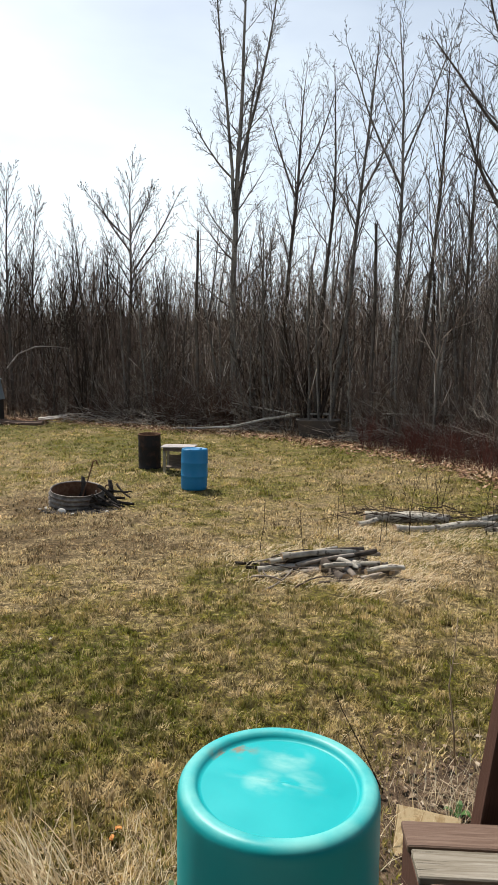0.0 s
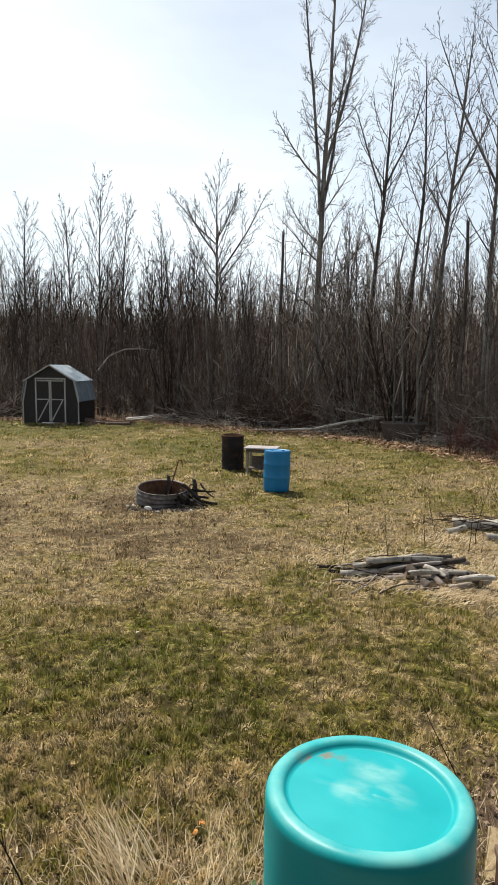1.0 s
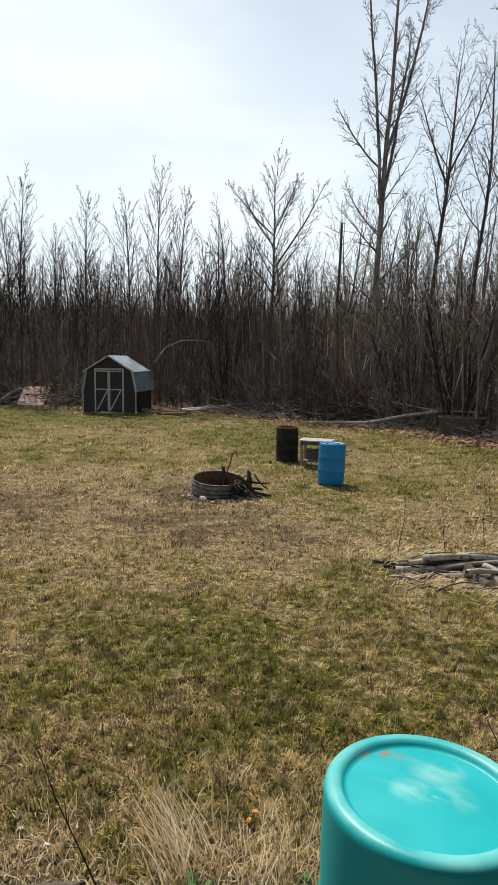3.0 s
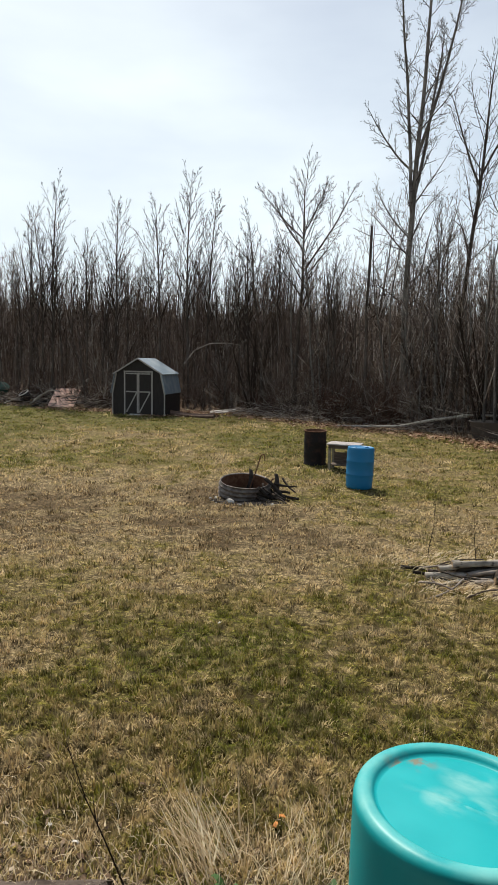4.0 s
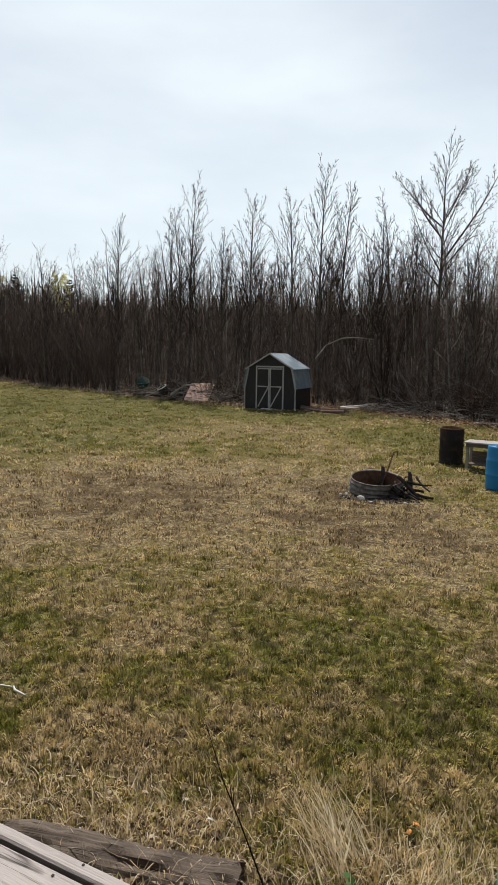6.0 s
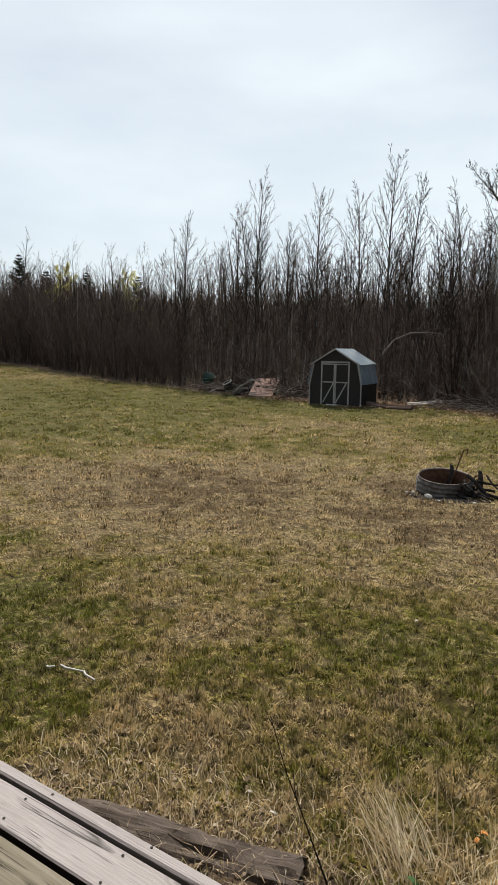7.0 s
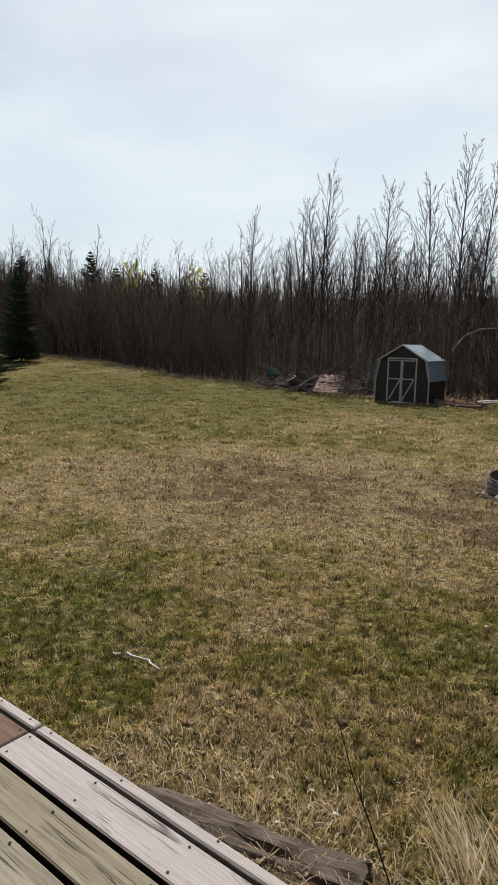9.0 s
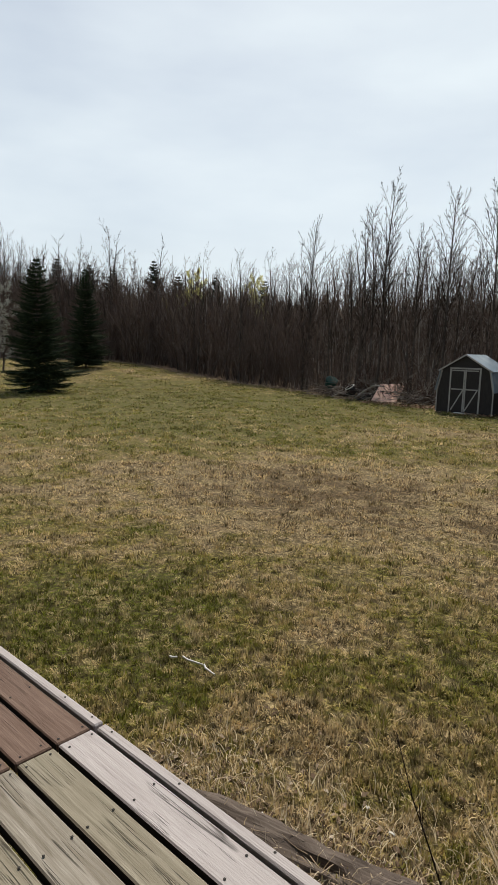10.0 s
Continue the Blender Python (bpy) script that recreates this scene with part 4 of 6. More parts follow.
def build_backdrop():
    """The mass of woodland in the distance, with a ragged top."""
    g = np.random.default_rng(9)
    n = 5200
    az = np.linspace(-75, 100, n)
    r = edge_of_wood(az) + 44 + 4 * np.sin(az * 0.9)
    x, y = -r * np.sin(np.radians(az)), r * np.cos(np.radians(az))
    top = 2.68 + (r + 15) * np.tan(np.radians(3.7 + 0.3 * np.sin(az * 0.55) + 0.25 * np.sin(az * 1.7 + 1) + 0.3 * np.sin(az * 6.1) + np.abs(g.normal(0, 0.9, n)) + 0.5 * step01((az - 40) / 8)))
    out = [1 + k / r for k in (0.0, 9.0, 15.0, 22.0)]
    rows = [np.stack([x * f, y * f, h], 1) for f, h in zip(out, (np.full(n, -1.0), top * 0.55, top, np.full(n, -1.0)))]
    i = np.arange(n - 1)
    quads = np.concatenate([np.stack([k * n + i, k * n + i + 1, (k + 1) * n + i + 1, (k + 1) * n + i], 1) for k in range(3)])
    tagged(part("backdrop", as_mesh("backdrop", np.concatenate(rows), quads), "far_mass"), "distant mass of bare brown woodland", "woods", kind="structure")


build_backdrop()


def build_undergrowth():
    g = random.Random(12)
    forms = []
    for i in range(8):
        segs = []
        for s in range(16):
            a, ln = g.uniform(0, 6.28), g.uniform(0.8, 2.6)
            p = np.array([0.25 * math.cos(a), 0.25 * math.sin(a), -0.05])
            d = unit(np.array([0.4 * math.cos(a) * g.random(), 0.4 * math.sin(a) * g.random(), 1.0]))
            for j in range(4):
                d = unit(d + np.array([g.gauss(0, 0.14), g.gauss(0, 0.14), 0.03]))
                q = p + d * ln / 4
                segs.append((*p, *q, 0.013 * (1 - j / 5), 0.013 * (1 - (j + 1) / 5)))
                for _ in range(2 if j else 0):
                    e = unit(d + np.array([g.gauss(0, 0.6), g.gauss(0, 0.6), 0.2]))
                    segs.append((*q, *(q + e * ln * 0.24), 0.006, 0.0035))
                p = q
        forms.append(ribbons(segs, i))
    spots, tall, red = [], [], []
    while len(spots) < 480:
        az = g.uniform(-34, 40)
        r = float(edge_of_wood(az)) + 0.9 + 12 * g.random() ** 1.5
        x, y = -r * math.sin(radians(az)), r * math.cos(radians(az))
        if (-14.4 < x < -8.0 and 25.5 < y < 31.0) or (1.2 < x < 4.2 and y < 25.2) or (-24 < x < -15 and y < 31.5):
            continue
        spots.append((x, y, gz(x, y), g.uniform(0, 6.28), g.uniform(0.35, 0.95), g.randrange(8)))
    scatter(forms, spots, "undergrowth", "scrub", "tangled bare undergrowth of thin brown stems", "undergrowth")
    fans = []
    for i in range(7):
        segs = []
        for s in range(9):
            a, ln, sp = g.uniform(0, 6.28), g.uniform(1.3, 2.5), g.uniform(0.05, 0.5)
            p = np.array([0.2 * math.cos(a), 0.2 * math.sin(a), -0.05])
            d = unit(np.array([sp * math.cos(a), sp * math.sin(a), 1.0]))
            for j in range(5):
                d = unit(d + np.array([g.gauss(0, 0.07), g.gauss(0, 0.07), 0.03]))
                q = p + d * ln / 5
                segs.append((*p, *q, 0.0095 * (1 - j / 6), 0.0095 * (1 - (j + 1) / 6)))
                for _ in range(3 if j else 1):
                    e = unit(d + np.array([g.gauss(0, 0.5), g.gauss(0, 0.5), 0.15]))
                    f = q + e * ln * g.uniform(0.12, 0.26)
                    segs.append((*q, *f, 0.0046, 0.003))
                    for _ in range(2):
                        h = unit(e + np.array([g.gauss(0, 0.45), g.gauss(0, 0.45), 0.25]))
                        segs.append((*(0.5 * q + 0.5 * f), *(0.5 * q + 0.5 * f + h * ln * g.uniform(0.08, 0.16)), 0.0035, 0.002))
                p = q
        fans.append(ribbons(segs, 40 + i))
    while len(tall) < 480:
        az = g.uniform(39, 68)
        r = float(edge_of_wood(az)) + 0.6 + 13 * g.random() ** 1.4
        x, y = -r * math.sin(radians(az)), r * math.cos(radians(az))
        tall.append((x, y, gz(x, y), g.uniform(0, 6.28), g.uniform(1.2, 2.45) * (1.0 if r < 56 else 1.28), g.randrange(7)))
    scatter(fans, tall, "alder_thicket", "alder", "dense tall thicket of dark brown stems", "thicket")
    low = []
    while len(low) < 190:
        az = g.uniform(-30, 39)
        r = float(edge_of_wood(az)) + 0.7 + 7 * g.random() ** 1.5
        x, y = -r * math.sin(radians(az)), r * math.cos(radians(az))
        if (-14.4 < x < -9.2 and 25.5 < y < 30.6) or (1.2 < x < 4.2 and y < 25.0) or (-24 < x < -15 and y < 31.2):
            continue
        low.append((x, y, gz(x, y), g.uniform(0, 6.28), g.uniform(0.55, 1.35), g.randrange(7)))
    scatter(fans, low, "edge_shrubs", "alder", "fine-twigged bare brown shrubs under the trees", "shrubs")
    while len(red) < 130:
        az = g.uniform(-30, -10.5)
        r = float(edge_of_wood(az)) - 1.6 + 3.4 * g.random()
        x, y = -r * math.sin(radians(az)), r * math.cos(radians(az))
        red.append((x, y, gz(x, y), g.uniform(0, 6.28), g.uniform(0.22, 0.50), g.randrange(8)))
    russet = []
    for az0, az1, many in ((1.0, 8.5, 45), (13.0, 18.0, 20), (19, 34, 30)):
        for _ in range(many):
            az = g.uniform(az0, az1)
            r = float(edge_of_wood(az)) + 0.2 + 1.8 * g.random()
            x, y = -r * math.sin(radians(az)), r * math.cos(radians(az))
            if -14.4 < x < -8.0 and 25.5 < y < 31.0:
                continue
            russet.append((x, y, gz(x, y), g.uniform(0, 6.28), g.uniform(0.4, 0.85), g.randrange(8)))
    scatter(forms, russet, "russet_shrubs", "russet_stem", "reddish-brown bare shrubs at the edge of the wood", "shrubs")
    scatter(forms, red, "red_shrubs", "red_stem", "low thicket of dark red shrub stems", "shrubs")


build_undergrowth()


def build_arching_stems():
    """Thin saplings bent and leaning every way through the edge of the wood, and dead twigs hung up among them."""
    g = random.Random(57)
    for name, material, label, many, r0 in (("arching_stems", "scrub", "thin saplings leaning and arching through the edge of the wood", 620, 0.014), ("pale_twigs", "brush", "pale dead twigs caught low in the edge of the wood", 850, 0.0125)):
        segs = []
        while many:
            az = g.uniform(-30, 37)
            r = float(edge_of_wood(az)) + 0.2 + 5.0 * g.random() ** 1.6
            x, y = -r * math.sin(radians(az)), r * math.cos(radians(az))
            if (-14.4 < x < -9.6 and 25.5 < y < 30.4) or (1.4 < x < 4.0 and y < 24.8):
                continue
            many -= 1
            a, lean = g.uniform(0, 6.28), g.uniform(0.15, 1.1) if material == "scrub" else g.uniform(0.5, 2.6)
            ln = g.uniform(1.8, 4.6) if material == "scrub" else g.uniform(0.7, 2.0)
            p = np.array([x, y, gz(x, y) + (0.0 if material == "scrub" else abs(g.gauss(0, 0.55)) + 0.05)])
            d = unit(np.array([lean * math.cos(a), lean * math.sin(a), 1.0]))
            for j in range(6):
                q = p + d * ln / 6
                q[2] = max(q[2], gz(q[0], q[1]) + 0.02)
                w = r0 * g.uniform(0.8, 1.1)
                segs.append((*p, *q, w * (1 - j / 7), w * (1 - (j + 1) / 7)))
                for _ in range(2 if j else 0):
                    e = unit(d + np.array([g.gauss(0, 0.7), g.gauss(0, 0.7), g.gauss(0.15, 0.3)]))
                    m = q + e * ln * g.uniform(0.08, 0.22)
                    segs.append((*q, *m, 0.4 * w, 0.22 * w))
                    e = unit(e + np.array([g.gauss(0, 0.5), g.gauss(0, 0.5), 0.1]))
                    segs.append((*m, *(m + e * ln * 0.08), 0.22 * w, 0.15 * w))
                d = unit(d + np.array([g.gauss(0, 0.12), g.gauss(0, 0.12), g.gauss(-0.05, 0.08)]))
                p = q
        tagged(part(name, as_mesh(name, *tubes(segs, 3)), material), label, "undergrowth", kind="stuff")


build_arching_stems()


def build_stem_clump(x, y, seed, stems, h):
    """Many stems fanning up from one root, like a willow or alder."""
    g = random.Random(seed)
    t = thing("stem_clump", "dark clump of many bare stems fanning up from one root", "shrub", pose(x, y, gz(x, y)), "stem clumps")
    for i in range(stems):
        a, sp = g.uniform(0, 6.28), g.uniform(0.05, 0.30)
        out = grow(YOUNG, h * g.uniform(0.6, 1.0), 0.048, seed * 50 + i, (h * sp * math.cos(a), h * sp * math.sin(a)), 0.0045)
        v, q = joined(tubes(out[0], 5), tubes(out[1], 3), ribbons(out[2] + out[3], i))
        part("stem", as_mesh("stem", v, q), "twig", t, "", Matrix.Translation((0.25 * math.cos(a), 0.2 * math.sin(a), 0)))


build_stem_clump(2.5, 24.7, 5, 11, 6.0)
build_stem_clump(-8.1, 31.0, 6, 8, 5.0)
build_stem_clump(-3.9, 29.6, 7, 6, 4.0)
build_stem_clump(-27.0, 36.5, 8, 9, 5.5)
build_stem_clump(0.7, 27.2, 9, 7, 5.0)


# ---- the shed ----
def build_shed():
    t = thing("garden_shed", "small dark gambrel shed with grey-white trim and blue-grey metal roof", "shed", pose(-12.34, 26.28, gz(-12.34, 26.6), 0, 0, 3.0))
    W, K, D, H0, H1, H2 = 1.30, 1.10, 2.05, 1.0, 1.92, 2.56
    prof = [(-W, 0.0), (-W, H0), (-K, H1), (0, H2), (K, H1), (W, H0), (W, 0.0)]
    bm = bmesh.new()
    f = [bm.verts.new((x, 0, z)) for x, z in prof]
    b = [bm.verts.new((x, D, z)) for x, z in prof]
    bm.faces.new(f)
    bm.faces.new(b[::-1])
    for i in range(len(prof)):
        j = (i + 1) % len(prof)
        bm.faces.new((f[i], b[i], b[j], f[j]))
    bmesh.ops.recalc_face_normals(bm, faces=bm.faces)
    part("wall", bm, "shed_wall", t, "dark weathered siding")
    for s in (-1, 1):
        for name, (x0, z0), (x1, z1), mat, over in (("upper_roof", (0, H2), (K, H1), "roof", 0.14), ("lower_roof", (K, H1), (W, H0), "roof", 0.02)):
            dx, dz = x1 - x0, z1 - z0
            ln = math.hypot(dx, dz)
            x1, z1 = x1 + dx / ln * over, z1 + dz / ln * over
            nx, nz = -dz / ln * 0.02, dx / ln * 0.02
            bm = bmesh.new()
            n = 12
            rows = []
            for i in range(n + 1):
                y = -0.10 + (D + 0.2) * i / n
                lift = 0.010 * (i % 2)
                rows.append([bm.verts.new((s * (x0 + nx * q + (nx / 0.02) * lift * (q > 1)), y, z0 + abs(nz) * q + abs(nz / 0.02) * lift * (q > 1))) for q in (0.5, 2.0)] + [bm.verts.new((s * (x1 + nx * q + (nx / 0.02) * lift * (q > 1)), y, z1 + abs(nz) * q + abs(nz / 0.02) * lift * (q > 1))) for q in (2.0, 0.5)])
            for a, c in zip(rows, rows[1:]):
                for i in range(4):
                    bm.faces.new((a[i], a[(i + 1) % 4], c[(i + 1) % 4], c[i]))
            bm.faces.new(rows[0])
            bm.faces.new(rows[-1][::-1])
            bmesh.ops.recalc_face_normals(bm, faces=bm.faces)
            part(name, bm, mat if s > 0 else "roof_old", t, "blue-grey ribbed metal" if s > 0 else "")
    def strip(name, a, b, wide, parent, y=-0.02, mat="trim"):
        (xa, za), (xb, zb) = a, b
        ln = math.hypot(xb - xa, zb - za)
        bm = box(wide, 0.025, ln, None, 0.003)
        return part(name, bm, mat, parent, "", Matrix.Translation((xa, y, za)) @ Matrix.Rotation(math.atan2(xb - xa, zb - za), 4, "Y"))
    for s in (-1, 1):
        strip("corner_trim", (s * (W - 0.04), 0.02), (s * (W - 0.04), H0), 0.055, t)
        strip("knee_trim", (s * (W - 0.04), H0), (s * (K - 0.03), H1 - 0.02), 0.07, t, -0.021)
        strip("verge_trim", (s * (K + 0.10), H1 - 0.06), (0, H2 + 0.02), 0.06, t, -0.11)
    frame_parts = [((-0.66, 0.03), (-0.66, 2.0)), ((0.66, 0.03), (0.66, 2.0)), ((-0.70, 1.985), (0.70, 1.985))]
    for a, b in frame_parts:
        strip("door_frame", a, b, 0.07, t, -0.022)
    for s in (-1, 1):
        d = part("door", box(0.615, 0.03, 1.87, None, 0.003), "shed_wall", t, "dark door with grey braces", Matrix.Translation((s * 0.315, -0.024, 0.07)))
        for a, b in (((-0.28 * s, 0.02), (-0.28 * s, 1.85)), ((-0.28, 1.82), (0.28, 1.82)), ((-0.28, 1.0), (0.28, 1.0)), ((-0.25 * s if s > 0 else -0.25, 0.06), (0.25 if s > 0 else 0.25, 0.97))):
            strip("brace", a, b, 0.055, d, -0.02)
    part("threshold", box(0.75, 0.12, 0.06, None, 0.01), "white", t, "pale worn sill", Matrix.Translation((0, -0.12, 0.0)))
    part("skid", box(2.6, 0.12, 0.12, None, 0.01), "timber", t, "", Matrix.Translation((0, 0.03, -0.1)))


build_shed()


# ---- fire ring, drums and stand ----
def build_fire_ring():
    x0, y0 = -3.27, 11.72
    t = thing("fire_ring", "sooty corrugated steel fire ring, rusty inside, on burnt ground", "fire pit", pose(x0, y0, gz(x0, y0) - 0.05, 6.5, 3.5, 0))
    R = 0.50
    prof = [(R - 0.03, 0.0)]
    for i in range(25):
        prof.append((R + 0.026 * math.sin(i / 24 * 8 * math.pi), 0.02 + 0.36 * i / 24))
    prof += [(R - 0.012, 0.392), (R - 0.03, 0.37), (R - 0.035, 0.05)]
    ring = part("ring", lathe(prof, 56, False, False), "zinc", t, "corrugated sooty ring")
    part("lining", lathe([(R - 0.04, 0.02), (R - 0.042, 0.372)], 48, False, False), "rust", t, "rusty inner wall")
    rng = random.Random(8)
    bm = bmesh.new()
    bmesh.ops.create_grid(bm, x_segments=18, y_segments=18, size=0.47)
    for v in bm.verts:
        k = min(1.0, 0.46 / max(0.01, v.co.xy.length))
        v.co.x, v.co.y = v.co.x * k, v.co.y * k
        v.co.z = 0.09 + 0.05 * noise.noise(v.co * 6)
    part("ash_bed", bm, "ash", t, "grey ash and cinders")
    for i, pts in enumerate(([(0.02, 0.30, 0.1), (0.14, 0.34, 0.55), (0.21, 0.36, 0.84), (0.27, 0.36, 0.86), (0.29, 0.36, 0.78)], [(0.42, 0.15, 0.2), (0.53, 0.1, 0.46), (0.64, 0.05, 0.50), (0.66, 0.05, 0.45)])):
        part("hook_rod", rod(pts, 0.013), "rust", t, "bent iron rod")
    for i in range(17):
        ln = rng.uniform(0.2, 0.6)
        me = log_shape(ln, rng.uniform(0.014, 0.036), rng, 8, 5, 0.06, 0.6)
        me.materials.append(MAT["char"])
        me.materials.append(MAT["char"])
        lg = tagged(part("charred_log", me, "char"), "blackened half-burnt log by the fire ring", "log", "burnt logs")
        px, py = x0 + 0.42 + 0.48 * rng.random(), y0 - 0.42 + 0.5 * rng.random()
        lg.matrix_basis = pose(px, py, gz(px, py) + 0.06 + 0.22 * rng.random() * (i > 4), rng.uniform(-15, 15), rng.uniform(-8, 34), rng.uniform(-60, 40))
    for px, py, h in ((-0.02, 0.40, 0.50), (0.60, 0.0, 0.52)):
        me = log_shape(h, 0.07, rng, 8, 5, 0.05, 0.55)
        me.materials.append(MAT["char"])
        me.materials.append(MAT["char"])
        tagged(part("charred_stump", me, "char", None, "", pose(x0 + px, y0 + py, gz(x0, y0) + h / 2 - 0.02, 0, -82, 30)), "blackened log standing on end in the fire ring", "log", "burnt logs")
    for i in range(46):
        a, d = rng.uniform(-0.6, 2.9), 0.60 + 0.28 * rng.random()
        px, py, s = x0 + d * math.cos(a) * 1.2 + 0.12, y0 - abs(d * math.sin(a)) * 0.95, rng.uniform(0.012, 0.045)
        bm = bmesh.new()
        bmesh.ops.create_icosphere(bm, subdivisions=1, radius=s)
        for v in bm.verts:
            v.co = Vector((v.co.x * rng.uniform(0.8, 1.4), v.co.y * rng.uniform(0.7, 1.2), v.co.z * rng.uniform(0.5, 0.8)))
        tagged(part("stone", bm, "stone" if i % 3 == 0 else "ash", None, "", pose(px, py, gz(px, py) + s * 0.3)), "small pale stone by the fire ring" if i % 3 == 0 else "dark cinder by the fire ring", "stone", "stones by the fire ring")
    for px, py, ln, r, turn, tilt, mat in ((0.66, -0.12, 0.62, 0.034, -25, 34, "char"), (0.52, -0.28, 0.5, 0.036, 60, 30, "char"), (0.78, -0.33, 0.45, 0.026, -40, 12, "bark")):
        me = log_shape(ln, r, rng, 8, 6, 0.06, 0.6, 0.2)
        me.materials.append(MAT[mat])
        me.materials.append(MAT["char"])
        tagged(part("charred_log", me, "char", None, "", pose(x0 + px, y0 + py, gz(x0, y0) + 0.04 + 0.5 * ln * math.sin(radians(tilt)), 0, tilt, turn)), "half-burnt log leaning on the fire ring", "log", "burnt logs")
    bm = bmesh.new()
    bmesh.ops.create_grid(bm, x_segments=16, y_segments=12, size=0.5)
    for v in bm.verts:
        d = v.co.xy.length * 2
        if d > 1:
            v.co.x, v.co.y = v.co.x / d, v.co.y / d
        v.co = Vector((v.co.x * 1.55, v.co.y * 0.95, 0.035 * (1 - min(1, d)) + 0.03 * noise.noise(v.co * 9) + 0.012))
    tagged(part("ash_heap", bm, "ash", None, "", pose(x0 + 0.30, y0 - 0.42, gz(x0 + 0.3, y0 - 0.4) - 0.004)), "dark ash and cinders spread beside the fire ring", "ash", kind="stuff")
    px, py = -3.36, 11.05
    bm = bmesh.new()
    bmesh.ops.create_icosphere(bm, subdivisions=2, radius=0.075)
    for v in bm.verts:
        v.co = Vector((v.co.x * 1.1, v.co.y * 0.8, v.co.z * 0.75)) * (1 + 0.25 * noise.noise(v.co * 14))
    tagged(part("white_stone", bm, "stone", None, "", pose(px, py, gz(px, py) + 0.035)), "white stone on the scorched turf", "stone")


build_fire_ring()


def build_black_drum():
    t = thing("steel_drum", "blackened steel drum with a rusty rim standing on the lawn", "drum", pose(-2.57, 16.15, gz(-2.57, 16.15), 1, -1, 40))
    R, H = 0.288, 0.90
    prof = [(R - 0.02, 0.0), (R + 0.008, 0.01), (R + 0.008, 0.03), (R, 0.04)]
    for c in (0.31, 0.60):
        prof += [(R, c - 0.03), (R + 0.011, c), (R, c + 0.03)]
    prof += [(R, H - 0.03), (R, H - 0.02)]
    part("body", lathe(prof, 44, True, False), "black_steel", t)
    part("rim", lathe([(R, H - 0.022), (R + 0.009, H - 0.015), (R + 0.009, H), (R - 0.006, H + 0.002), (R - 0.008, H - 0.05)], 44, False, False), "rust", t, "rusty rolled rim")
    part("liner", lathe([(R - 0.012, 0.05), (R - 0.011, H - 0.03)], 36, True, False), "rust", t, "rusty inside")


build_black_drum()


def build_blue_barrel():
    t = thing("plastic_barrel", "bright blue plastic barrel standing on the lawn", "barrel", pose(-1.17, 13.36, gz(-1.17, 13.36), -1.0, 1.5, 25))
    prof = [(0.22, 0.0), (0.262, 0.008), (0.276, 0.03), (0.281, 0.09), (0.286, 0.24), (0.287, 0.285), (0.293, 0.30), (0.293, 0.32), (0.287, 0.335), (0.289, 0.45), (0.287, 0.57), (0.293, 0.585), (0.293, 0.605), (0.287, 0.62), (0.286, 0.74), (0.284, 0.84), (0.280, 0.875), (0.268, 0.893), (0.255, 0.895), (0.245, 0.872)]
    part("body", lathe(prof, 48), "blue", t)
    for s in (-1, 1):
        part("bung", lathe([(0.035, 0.0), (0.035, 0.018), (0.028, 0.022)], 16), "blue", t, "", Matrix.Translation((s * 0.13, 0, 0.872)))


build_blue_barrel()


def build_stand():
    t = thing("wooden_stand", "low weathered wooden stand with a shelf between the drums", "table", pose(-1.72, 15.45, gz(-1.72, 15.45), 0, 0, -6))
    for i in range(4):
        part("top_board", box(0.82, 0.125, 0.028, None, 0.003), "deck_grey", t, "", Matrix.Translation((0, -0.21 + 0.14 * i, 0.64)))
    for x in (-0.33, 0.33):
        for y in (-0.2, 0.2):
            part("leg", box(0.065, 0.065, 0.64, None, 0.004), "deck_tan", t, "", Matrix.Translation((x, y, 0)))
        part("apron", box(0.04, 0.45, 0.09, None, 0.003), "timber", t, "", Matrix.Translation((x, 0, 0.545)))
    for y in (-0.24, 0.24):
        part("rail", box(0.72, 0.03, 0.085, None, 0.003), "timber", t, "", Matrix.Translation((0, y, 0.55)))
    part("shelf", box(0.66, 0.42, 0.03, None, 0.003), "timber", t, "dark lower shelf", Matrix.Translation((0, 0, 0.12)))
    part("back_panel", box(0.62, 0.025, 0.26, None, 0.003), "timber", t, "dark panel", Matrix.Translation((0, 0.18, 0.15)))


build_stand()


# ---- wood piles ----
def lay_log(x, y, z, length, r, turn, tilt, rng, bark, label, group, rough=0.12):
    me = log_shape(length, r, rng, 10, 7, 0.05, 0.8, rough)
    me.materials.append(MAT[bark])
    me.materials.append(MAT["log_end"])
    return tagged(part("log", me, bark, None, "", pose(x, y, z, rng.uniform(0, 360), tilt, turn)), label, "log", group)


